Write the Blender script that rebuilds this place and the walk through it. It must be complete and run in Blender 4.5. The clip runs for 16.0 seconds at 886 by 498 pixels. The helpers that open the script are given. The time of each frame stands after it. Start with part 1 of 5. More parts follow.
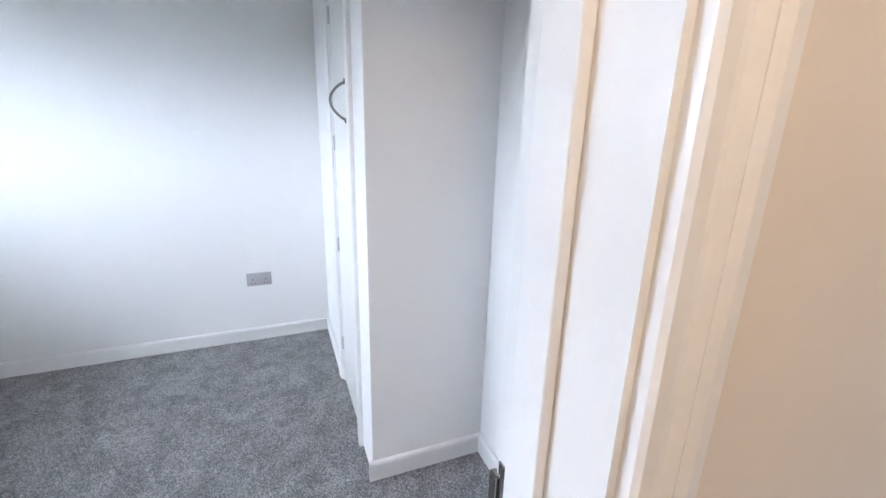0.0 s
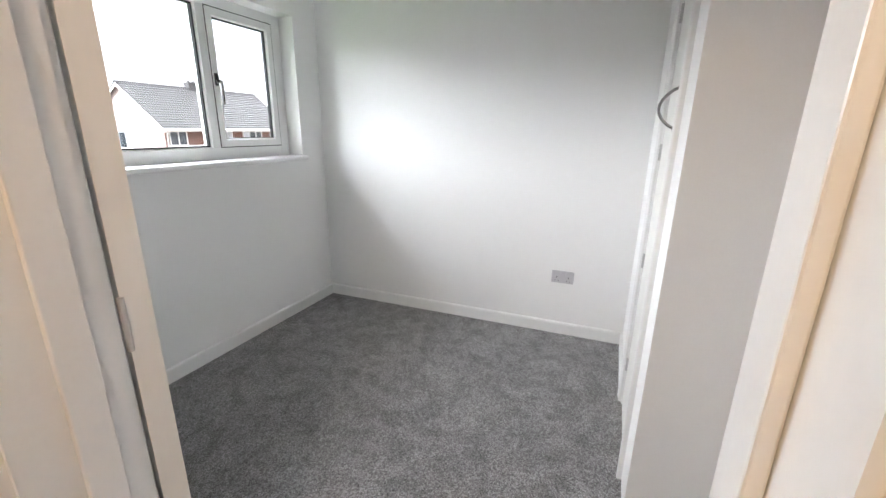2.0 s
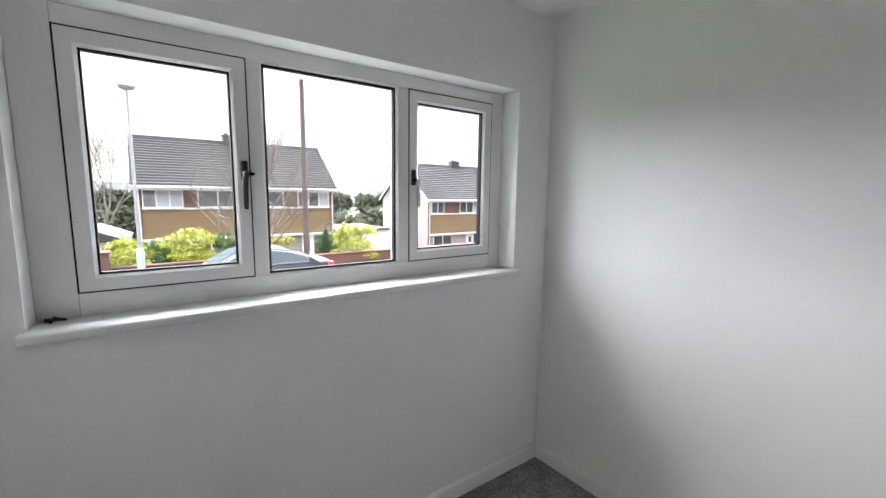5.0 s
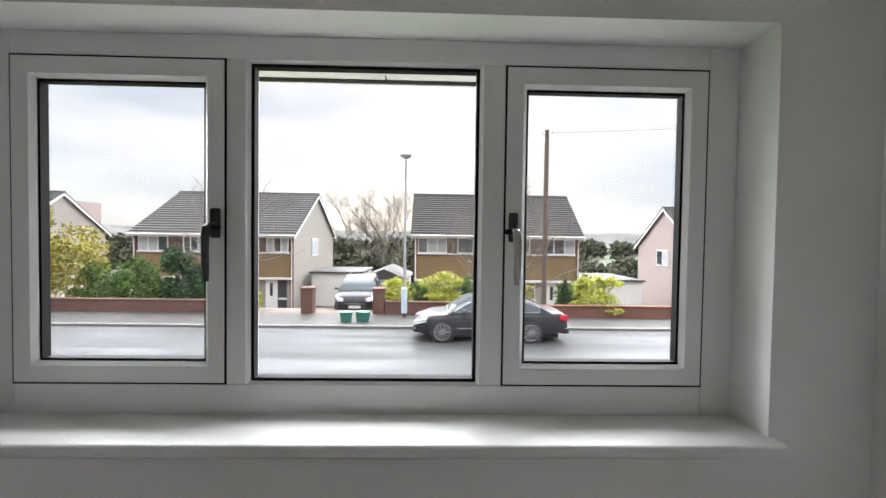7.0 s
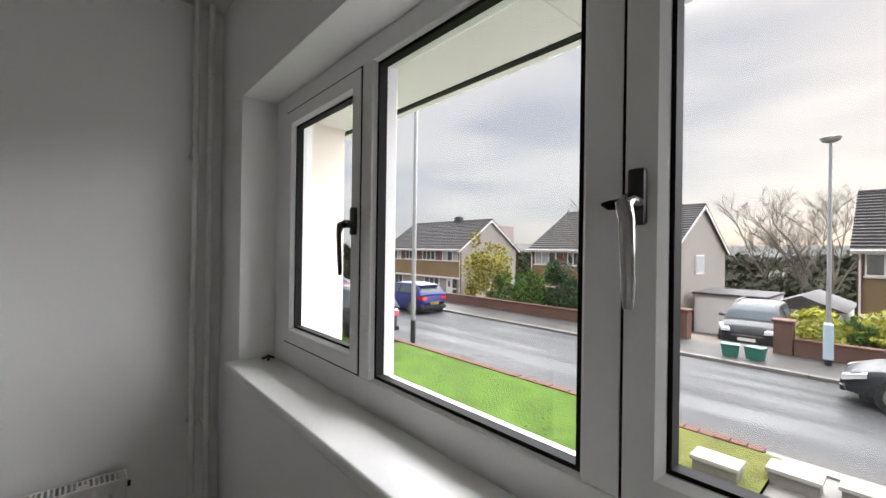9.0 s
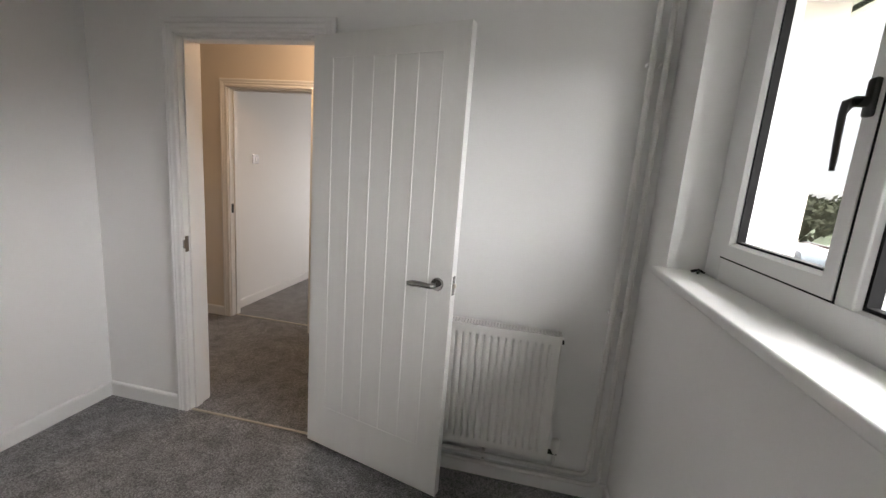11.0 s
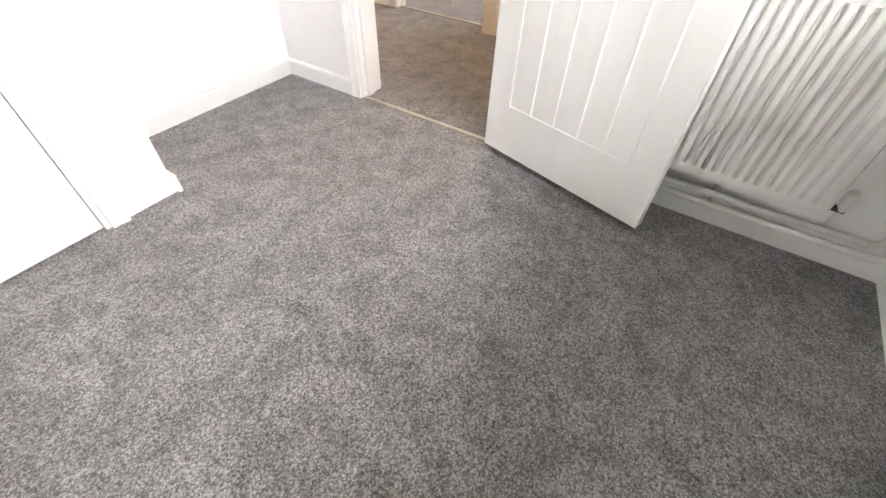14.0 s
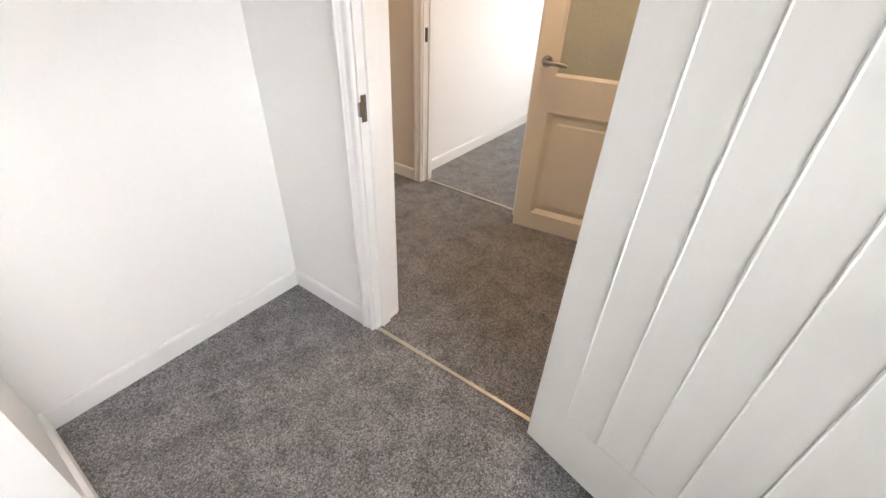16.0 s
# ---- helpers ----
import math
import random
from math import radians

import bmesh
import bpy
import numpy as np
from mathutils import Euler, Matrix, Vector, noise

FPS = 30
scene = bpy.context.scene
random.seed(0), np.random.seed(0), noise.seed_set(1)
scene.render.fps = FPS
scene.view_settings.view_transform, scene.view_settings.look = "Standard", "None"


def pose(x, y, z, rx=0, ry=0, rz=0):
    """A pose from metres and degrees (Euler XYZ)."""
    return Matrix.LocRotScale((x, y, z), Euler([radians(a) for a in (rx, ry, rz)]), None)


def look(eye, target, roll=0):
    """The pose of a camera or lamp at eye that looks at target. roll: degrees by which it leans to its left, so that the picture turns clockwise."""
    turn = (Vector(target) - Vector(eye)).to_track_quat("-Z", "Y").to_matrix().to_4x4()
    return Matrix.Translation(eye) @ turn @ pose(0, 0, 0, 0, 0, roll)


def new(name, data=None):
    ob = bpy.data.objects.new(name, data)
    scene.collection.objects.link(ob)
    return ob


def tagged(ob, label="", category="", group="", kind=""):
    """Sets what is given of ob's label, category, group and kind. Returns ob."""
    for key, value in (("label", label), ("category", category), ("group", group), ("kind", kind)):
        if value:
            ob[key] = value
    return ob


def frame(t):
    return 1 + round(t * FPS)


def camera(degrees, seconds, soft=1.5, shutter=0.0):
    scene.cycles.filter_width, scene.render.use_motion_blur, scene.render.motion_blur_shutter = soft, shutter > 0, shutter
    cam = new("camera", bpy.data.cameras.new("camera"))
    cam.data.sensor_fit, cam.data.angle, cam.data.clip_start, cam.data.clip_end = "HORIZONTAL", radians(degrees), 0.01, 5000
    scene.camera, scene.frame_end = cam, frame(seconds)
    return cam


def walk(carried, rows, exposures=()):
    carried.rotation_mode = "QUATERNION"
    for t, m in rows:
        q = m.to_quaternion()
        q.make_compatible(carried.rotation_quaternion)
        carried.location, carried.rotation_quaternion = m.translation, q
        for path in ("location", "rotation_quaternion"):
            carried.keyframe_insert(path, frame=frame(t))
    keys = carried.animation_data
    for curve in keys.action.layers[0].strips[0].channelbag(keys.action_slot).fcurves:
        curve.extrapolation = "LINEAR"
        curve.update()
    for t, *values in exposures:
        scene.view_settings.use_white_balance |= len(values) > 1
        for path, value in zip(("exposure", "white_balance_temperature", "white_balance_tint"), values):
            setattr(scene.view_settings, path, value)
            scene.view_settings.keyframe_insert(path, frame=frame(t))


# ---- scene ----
cam = camera(94.2, 16.0)
PATH = [
    (0, (-0.333, 0.73, 1.347), (1.451, 0.006, 0.806), 1.5),
    (0.5, (-0.255, 0.731, 1.324), (1.658, 0.515, 0.784), 1.3),
    (1, (-0.2, 0.692, 1.372), (1.698, 0.912, 0.782), 0.9),
    (1.5, (-0.29, 0.66, 1.362), (1.554, 1.183, 0.792), 0.9),
    (2, (-0.342, 0.632, 1.376), (1.433, 1.364, 0.816), 0.8),
    (2.5, (-0.293, 0.667, 1.397), (1.424, 1.535, 0.851), 0.9),
    (3, (-0.156, 0.776, 1.424), (1.512, 1.755, 0.916), 0.8),
    (3.5, (-0.021, 0.891, 1.473), (1.587, 1.986, 1.01), 0.7),
    (4, (0.173, 0.995, 1.503), (1.687, 2.24, 1.106), 0.8),
    (4.5, (0.366, 1.088, 1.531), (1.727, 2.516, 1.2), 0.9),
    (5, (0.55, 1.236, 1.564), (1.709, 2.845, 1.302), 0.7),
    (7.5, (1.552, 2.021, 1.612), (1.249, 3.997, 1.576), 0.8),
    (8, (1.684, 2.141, 1.601), (0.997, 4.019, 1.586), 0.7),
    (8.5, (1.75, 2.276, 1.595), (0.645, 3.943, 1.589), 0.7),
    (9, (1.801, 2.37, 1.571), (0.298, 3.689, 1.574), 0.8),
    (9.5, (1.802, 2.401, 1.543), (-0.014, 3.239, 1.546), 0.7),
    (10, (1.809, 2.362, 1.514), (-0.167, 2.673, 1.503), 0.8),
    (12.3, (1.788, 2.235, 1.249), (0.193, 1.335, 0.446), 1.1),
    (12.5, (1.773, 2.22, 1.206), (0.231, 1.325, 0.3), 1.3),
    (13, (1.7, 2.163, 1.14), (0.304, 1.308, -0.009), 1.3),
    (13.5, (1.614, 2.086, 1.076), (0.346, 1.296, -0.254), 1.6),
    (14, (1.535, 2.016, 1.029), (0.35, 1.286, -0.408), 2.1),
    (14.5, (1.417, 1.941, 1.056), (0.263, 1.224, -0.411), 2.0),
    (15, (1.242, 1.822, 1.146), (0.056, 1.078, -0.283), 2.3),
    (15.5, (1.083, 1.692, 1.26), (-0.188, 0.867, -0.046), 2.5),
    (16, (0.902, 1.506, 1.346), (-0.456, 0.566, 0.218), 2.5),
]
EXPOSURES = [
    (0, 4.45, 5450, 10), (1.0, 4.35, 6150, 10), (2.5, 4.24, 6250, 10), (3.5, 4.1, 6250, 11), (5, 3.64, 6200, 12), (7.5, 2.74, 6500, 12), (8.5, 2.52, 6500, 13),
    (10, 2.84, 6900, 13), (12.3, 4.25, 6550, 13), (13.5, 4.9, 6600, 13), (14.5, 5.2, 6800, 13), (16, 4.5, 6700, 12),
]
walk(cam, [(t, look(e, g, r)) for t, e, g, r in PATH], EXPOSURES)

# ---- light: overcast daylight, a broad sun lamp added as sky glow low over the houses across the road ----
world = bpy.data.worlds.new("overcast")
scene.world = world
world.use_nodes = True
wn, wl = world.node_tree.nodes, world.node_tree.links
wn.clear()
w_out = wn.new("ShaderNodeOutputWorld")
w_bg = wn.new("ShaderNodeBackground")
w_bg.inputs["Strength"].default_value = 0.1
w_sky = wn.new("ShaderNodeTexSky")
w_sky.sky_type = "NISHITA"
w_sky.sun_disc = False
w_sky.sun_elevation, w_sky.sun_rotation = radians(20), radians(0)
w_map = wn.new("ShaderNodeMapping")
w_map.inputs["Scale"].default_value = (1.6, 1.6, 7.0)
w_tc = wn.new("ShaderNodeTexCoord")
w_noise = wn.new("ShaderNodeTexNoise")
w_noise.inputs["Scale"].default_value = 1.7
w_noise.inputs["Detail"].default_value = 5
w_ramp = wn.new("ShaderNodeValToRGB")
w_ramp.color_ramp.elements[0].position, w_ramp.color_ramp.elements[0].color = 0.36, (0.70, 0.735, 0.80, 1)
w_ramp.color_ramp.elements[1].position, w_ramp.color_ramp.elements[1].color = 0.58, (1.0, 0.99, 0.985, 1)
w_gain = wn.new("ShaderNodeVectorMath")
w_gain.operation = "SCALE"
w_mix = wn.new("ShaderNodeMixRGB")
w_mix.inputs["Fac"].default_value = 0.97
wl.new(w_tc.outputs["Generated"], w_map.inputs["Vector"])
wl.new(w_map.outputs["Vector"], w_noise.inputs["Vector"])
wl.new(w_noise.outputs["Fac"], w_ramp.inputs["Fac"])
w_sep = wn.new("ShaderNodeSeparateXYZ")
w_el = wn.new("ShaderNodeMapRange")
w_el.inputs["From Min"].default_value, w_el.inputs["From Max"].default_value = 0.44, 0.75
w_el.inputs["To Min"].default_value, w_el.inputs["To Max"].default_value = 1.5, 10.0
wl.new(w_tc.outputs["Generated"], w_sep.inputs[0])
wl.new(w_sep.outputs["Z"], w_el.inputs["Value"])
wl.new(w_el.outputs["Result"], w_gain.inputs["Scale"])
wl.new(w_ramp.outputs["Color"], w_gain.inputs[0])
wl.new(w_sky.outputs["Color"], w_mix.inputs["Color1"])
wl.new(w_gain.outputs["Vector"], w_mix.inputs["Color2"])
wl.new(w_mix.outputs["Color"], w_bg.inputs["Color"])
wl.new(w_bg.outputs["Background"], w_out.inputs["Surface"])


def lamp(name, kind, m, energy, color, **kw):
    data = bpy.data.lights.new(name, kind)
    data.energy, data.color = energy, color
    ob = new(name, data)
    ob.matrix_world = m
    return data


# added lamp: stands in for bright sky and lifts the room's light
sun = lamp("sun", "SUN", look((-0.3, 25.0, 9.5), (0, 0, 0)), 3.3, (0.975, 0.985, 1.0))
sun.angle = radians(118)
# warm bulb in the hall lamp
bulb = lamp("hall_bulb", "POINT", pose(-0.80, 0.85, 2.20), 1.25, (1.0, 0.69, 0.43))
bulb.shadow_soft_size = 0.06
# daylight of the far room's own window
far_day = lamp("far_window_daylight", "AREA", pose(-4.43, 1.2, 1.6, 0, -90, 0), 1.6, (1.0, 0.94, 0.90))
far_day.shape, far_day.size, far_day.size_y = "RECTANGLE", 1.1, 1.5


# ---- materials ----
def material(name, color, rough=0.6, grain=60.0, vary=0.06, stain=2.0, stain_amt=0.08, bump=0.1, depth=0.002,
             metal=0.0, spec=0.5, stretch=(1, 1, 1), random_amt=0.0, coat=0.0):
    m = bpy.data.materials.new(name)
    m.use_nodes = True
    nt = m.node_tree
    n, l = nt.nodes, nt.links
    b = n["Principled BSDF"]
    b.inputs["Roughness"].default_value = rough
    b.inputs["Metallic"].default_value = metal
    b.inputs["Specular IOR Level"].default_value = spec
    b.inputs["Coat Weight"].default_value = coat
    tc = n.new("ShaderNodeTexCoord")
    mp = n.new("ShaderNodeMapping")
    mp.inputs["Scale"].default_value = stretch
    l.new(tc.outputs["Object"], mp.inputs["Vector"])
    fine = n.new("ShaderNodeTexNoise")
    fine.inputs["Scale"].default_value, fine.inputs["Detail"].default_value = grain, 3
    wide = n.new("ShaderNodeTexNoise")
    wide.inputs["Scale"].default_value, wide.inputs["Detail"].default_value = stain, 4
    l.new(mp.outputs["Vector"], fine.inputs["Vector"])
    l.new(tc.outputs["Object"], wide.inputs["Vector"])

    def centred(src, gain):
        a = n.new("ShaderNodeMath")
        a.operation = "MULTIPLY_ADD"
        a.inputs[1].default_value, a.inputs[2].default_value = 2 * gain, -gain
        l.new(src, a.inputs[0])
        return a.outputs[0]
    add = n.new("ShaderNodeMath")
    add.operation = "ADD"
    l.new(centred(fine.outputs["Fac"], vary * 2), add.inputs[0])
    l.new(centred(wide.outputs["Fac"], stain_amt * 2), add.inputs[1])
    last = add.outputs[0]
    if random_amt:
        oi = n.new("ShaderNodeObjectInfo")
        add2 = n.new("ShaderNodeMath")
        add2.operation = "ADD"
        l.new(last, add2.inputs[0])
        l.new(centred(oi.outputs["Random"], random_amt), add2.inputs[1])
        last = add2.outputs[0]
    one = n.new("ShaderNodeMath")
    one.operation = "ADD"
    one.inputs[1].default_value = 1.0
    l.new(last, one.inputs[0])
    sc = n.new("ShaderNodeVectorMath")
    sc.operation = "SCALE"
    sc.inputs[0].default_value = color
    l.new(one.outputs[0], sc.inputs["Scale"])
    l.new(sc.outputs["Vector"], b.inputs["Base Color"])
    if bump:
        bp = n.new("ShaderNodeBump")
        bp.inputs["Strength"].default_value, bp.inputs["Distance"].default_value = bump, depth
        l.new(fine.outputs["Fac"], bp.inputs["Height"])
        l.new(bp.outputs["Normal"], b.inputs["Normal"])
    return m


def glass_material(name, tint=(1, 1, 1), gloss=0.05):
    m = bpy.data.materials.new(name)
    m.use_nodes = True
    n, l = m.node_tree.nodes, m.node_tree.links
    n.clear()
    out = n.new("ShaderNodeOutputMaterial")
    tr = n.new("ShaderNodeBsdfTransparent")
    tr.inputs["Color"].default_value = (*tint, 1)
    gl = n.new("ShaderNodeBsdfGlossy")
    gl.inputs["Roughness"].default_value = 0.02
    mx = n.new("ShaderNodeMixShader")
    mx.inputs["Fac"].default_value = gloss
    l.new(tr.outputs[0], mx.inputs[1])
    l.new(gl.outputs[0], mx.inputs[2])
    l.new(mx.outputs[0], out.inputs["Surface"])
    return m


M = {}
M["plaster"] = material("white_wall_paint", (0.85, 0.848, 0.842), 0.75, 220, 0.012, 1.1, 0.012, 0.15, 0.0006)
M["ceiling"] = material("ceiling_paint", (0.85, 0.845, 0.835), 0.85, 160, 0.015, 1.0, 0.015, 0.2, 0.0008)
M["hallpaint"] = material("cream_hall_paint", (0.74, 0.68, 0.60), 0.75, 220, 0.012, 1.1, 0.02, 0.15, 0.0006)
M["gloss"] = material("white_gloss_paint", (0.82, 0.818, 0.812), 0.32, 90, 0.012, 3.0, 0.012, 0.08, 0.0006)
M["doorpaint"] = material("white_door_paint", (0.80, 0.795, 0.775), 0.38, 30, 0.015, 2.0, 0.012, 0.12, 0.0008, stretch=(1, 1, 0.06))
M["cream"] = material("cream_door_paint", (0.78, 0.72, 0.62), 0.4, 40, 0.015, 2.0, 0.015, 0.1, 0.0006)
M["upvc"] = material("white_plastic", (0.80, 0.80, 0.80), 0.28, 140, 0.008, 4.0, 0.012, 0.03, 0.0003)
M["gasket"] = material("black_rubber", (0.006, 0.006, 0.0065), 0.7, 200, 0.1, 5, 0.1, 0.1, 0.0004, spec=0.2)
M["chrome"] = material("satin_chrome", (0.36, 0.35, 0.34), 0.16, 120, 0.03, 6, 0.04, 0.02, 0.0002, metal=1.0)
M["darkmetal"] = material("dark_metal", (0.05, 0.05, 0.052), 0.35, 120, 0.05, 6, 0.06, 0.05, 0.0003, metal=0.6)
M["brass"] = material("worn_brass_strip", (0.55, 0.50, 0.42), 0.3, 90, 0.06, 9, 0.12, 0.1, 0.0004, metal=0.8)
M["steel"] = material("brushed_steel_plate", (0.55, 0.54, 0.54), 0.45, 150, 0.03, 8, 0.04, 0.04, 0.0002, metal=0.35)
M["radiator"] = material("radiator_enamel", (0.79, 0.78, 0.76), 0.35, 120, 0.01, 3, 0.02, 0.03, 0.0003)
M["pipe"] = material("painted_pipe", (0.76, 0.75, 0.73), 0.4, 80, 0.03, 7, 0.05, 0.1, 0.0005)
M["glass"] = glass_material("window_glass", (0.92, 0.93, 0.935), 0.03)
M["frost"] = material("obscured_glass", (0.42, 0.42, 0.33), 0.2, 70, 0.05, 6, 0.06, 0.6, 0.002)
M["socket"] = material("grey_socket_plate", (0.52, 0.51, 0.53), 0.4, 150, 0.02, 8, 0.03, 0.03, 0.0002, metal=0.2)


def carpet_material():
    m = material("grey_twist_pile_carpet", (0.275, 0.267, 0.271), 0.95, 320, 0.0, 2.2, 0.10, 0.6, 0.005, spec=0.1)
    n, l = m.node_tree.nodes, m.node_tree.links
    b = n["Principled BSDF"]
    b.inputs["Sheen Weight"].default_value = 0.25
    b.inputs["Sheen Roughness"].default_value = 0.5
    tc = [x for x in n if x.type == "TEX_COORD"][0]
    sc = [x for x in n if x.type == "VECT_MATH"][0]
    bend_noise = n.new("ShaderNodeTexNoise")
    bend_noise.inputs["Scale"].default_value, bend_noise.inputs["Detail"].default_value = 140, 1
    push = n.new("ShaderNodeVectorMath")
    push.operation = "MULTIPLY_ADD"
    push.inputs[1].default_value = (0.008, 0.008, 0.008)
    l.new(tc.outputs["Object"], bend_noise.inputs["Vector"])
    l.new(bend_noise.outputs["Color"], push.inputs[0])
    l.new(tc.outputs["Object"], push.inputs[2])
    tuft = n.new("ShaderNodeTexVoronoi")
    tuft.inputs["Scale"].default_value = 210
    l.new(push.outputs["Vector"], tuft.inputs["Vector"])
    shade = n.new("ShaderNodeSeparateXYZ")
    l.new(tuft.outputs["Color"], shade.inputs[0])
    foot = n.new("ShaderNodeTexNoise")
    foot.inputs["Scale"].default_value, foot.inputs["Detail"].default_value = 9, 7
    foot.inputs["Roughness"].default_value, foot.inputs["Distortion"].default_value = 0.62, 0.6
    l.new(tc.outputs["Object"], foot.inputs["Vector"])

    def ranged(src, a0, a1, b0, b1):
        r = n.new("ShaderNodeMapRange")
        for k, v in (("From Min", a0), ("From Max", a1), ("To Min", b0), ("To Max", b1)):
            r.inputs[k].default_value = v
        l.new(src, r.inputs["Value"])
        return r.outputs["Result"]

    def times(p, q):
        mu = n.new("ShaderNodeMath")
        mu.operation = "MULTIPLY"
        l.new(p, mu.inputs[0])
        l.new(q, mu.inputs[1])
        return mu.outputs[0]
    # colour falls off towards tuft edges: shade between tufts painted in
    gain = times(times(ranged(shade.outputs[0], 0.0, 1.0, 0.45, 1.55), ranged(tuft.outputs["Distance"], 0.0, 0.75, 1.2, 0.55)),
                 ranged(foot.outputs["Fac"], 0.36, 0.58, 0.76, 1.16))
    sc2 = n.new("ShaderNodeVectorMath")
    sc2.operation = "SCALE"
    l.new(sc.outputs["Vector"], sc2.inputs[0])
    l.new(gain, sc2.inputs["Scale"])
    l.new(sc2.outputs["Vector"], b.inputs["Base Color"])
    bp = [x for x in n if x.type == "BUMP"][0]
    l.new(ranged(tuft.outputs["Distance"], 0.0, 0.8, 1.0, 0.0), bp.inputs["Height"])
    return m


M["carpet"] = carpet_material()


# ---- shapes ----
def box(bm, x0, x1, y0, y1, z0, z1, bev=0.0, seg=2):
    v = [bm.verts.new((x, y, z)) for z in (z0, z1) for y in (y0, y1) for x in (x0, x1)]
    fs = [bm.faces.new([v[i] for i in q]) for q in ((0, 2, 3, 1), (4, 5, 7, 6), (0, 1, 5, 4), (2, 6, 7, 3), (0, 4, 6, 2), (1, 3, 7, 5))]
    if bev:
        es = list({e for f in fs for e in f.edges})
        bmesh.ops.bevel(bm, geom=es, offset=bev, segments=seg, profile=0.5, affect="EDGES")
    return bm


def prism(bm, poly, place, d0, d1):
    """poly: 2D outline; place(u, v, d): its point at depth d."""
    a = [bm.verts.new(place(u, v, d0)) for u, v in poly]
    b = [bm.verts.new(place(u, v, d1)) for u, v in poly]
    bm.faces.new(a)
    bm.faces.new(b[::-1])
    k = len(poly)
    for i in range(k):
        bm.faces.new((a[i], b[i], b[(i + 1) % k], a[(i + 1) % k]))
    return bm


def ring(bm, x0, x1, z0, z1, w, y0, y1, slope=0.0):
    """A rectangular ring in an upright plane; slope: how far its inner edge falls back."""
    o = [(x0, z0), (x1, z0), (x1, z1), (x0, z1)]
    i = [(x0 + w, z0 + w), (x1 - w, z0 + w), (x1 - w, z1 - w), (x0 + w, z1 - w)]
    fo = [bm.verts.new((x, y0, z)) for x, z in o]
    fi = [bm.verts.new((x, y0 + slope, z)) for x, z in i]
    bo = [bm.verts.new((x, y1, z)) for x, z in o]
    bi = [bm.verts.new((x, y1, z)) for x, z in i]
    for k in range(4):
        j = (k + 1) % 4
        bm.faces.new((fo[k], fo[j], fi[j], fi[k]))
        bm.faces.new((bo[j], bo[k], bi[k], bi[j]))
        bm.faces.new((fo[j], fo[k], bo[k], bo[j]))
        bm.faces.new((fi[k], fi[j], bi[j], bi[k]))
    return bm


def tube(bm, pts, r, seg=10):
    pts = [Vector(p) for p in pts]
    radii = r if isinstance(r, (list, tuple)) else [r] * len(pts)
    rows = []
    side = None
    for i, p in enumerate(pts):
        d = (pts[min(i + 1, len(pts) - 1)] - pts[max(i - 1, 0)]).normalized()
        if side is None:
            side = d.orthogonal().normalized()
        side = (side - d * side.dot(d)).normalized()
        up = d.cross(side)
        rows.append([bm.verts.new(p + (side * math.cos(a) + up * math.sin(a)) * radii[i])
                     for a in (2 * math.pi * k / seg for k in range(seg))])
    for a, b in zip(rows, rows[1:]):
        for k in range(seg):
            bm.faces.new((a[k], a[(k + 1) % seg], b[(k + 1) % seg], b[k]))
    bm.faces.new(rows[0][::-1])
    bm.faces.new(rows[-1])
    return bm


def disc(bm, centre, axis, r, depth, seg=24, edge=0.2):
    """A round plate with softened rim."""
    c, a = Vector(centre), Vector(axis).normalized()
    return tube(bm, [c, c + a * depth * (1 - edge), c + a * depth], [r, r, r * (1 - edge * 0.5)], seg)


def bend(p, q, s, r, k=6):
    """The points of a rounded corner at q on the way from p to s."""
    p, q, s = Vector(p), Vector(q), Vector(s)
    a, b = q + (p - q).normalized() * r, q + (s - q).normalized() * r
    return [a * (1 - t) ** 2 + q * 2 * t * (1 - t) + b * t * t for t in (i / k for i in range(k + 1))]


def mesh_of(name, bm, mat, smooth=False):
    bmesh.ops.recalc_face_normals(bm, faces=bm.faces)
    me = bpy.data.meshes.new(name)
    bm.to_mesh(me)
    bm.free()
    me.materials.append(M[mat])
    if smooth:
        me.polygons.foreach_set("use_smooth", [True] * len(me.polygons))
        me.set_sharp_from_angle(angle=radians(35))
    return me


def part(name, bm, mat, parent, label="", smooth=False):
    ob = new(name, mesh_of(name, bm, mat, smooth))
    if parent is not None:
        ob.parent = parent
        ob.matrix_parent_inverse = parent.matrix_world.inverted()
    if label:
        ob["label"] = label
    return ob


def thing(name, place, label, category, group="", kind=""):
    ob = new(name)
    ob.empty_display_size = 0.1
    ob.matrix_world = place if isinstance(place, Matrix) else Matrix.Translation(place)
    bpy.context.view_layer.update()
    return tagged(ob, label, category, group, kind)


def solid(name, bm, mat, label, category, kind="structure", group="", smooth=False):
    return tagged(new(name, mesh_of(name, bm, mat, smooth)), label, category, group, kind)


def B(*a, **k):
    return box(bmesh.new(), *a, **k)


# ---- the room ----
H = 2.49          # ceiling
W0, S0 = -0.015, -0.015   # faces of the west and south walls
FY1 = 2.98
N0, N1 = 2.785, 3.04      # north wall, inner and outer face
WX0, WX1, WZ0, WZ1 = 0.260, 2.135, 1.175, 2.095   # window opening
DY0, DY1, DH = 0.530, 1.30, 2.005                 # door opening
WT = -0.160       # hall face of the west wall


def east(y):
    """The east wall stands a little out of square."""
    return 2.376 + (N0 - y) * 0.0205


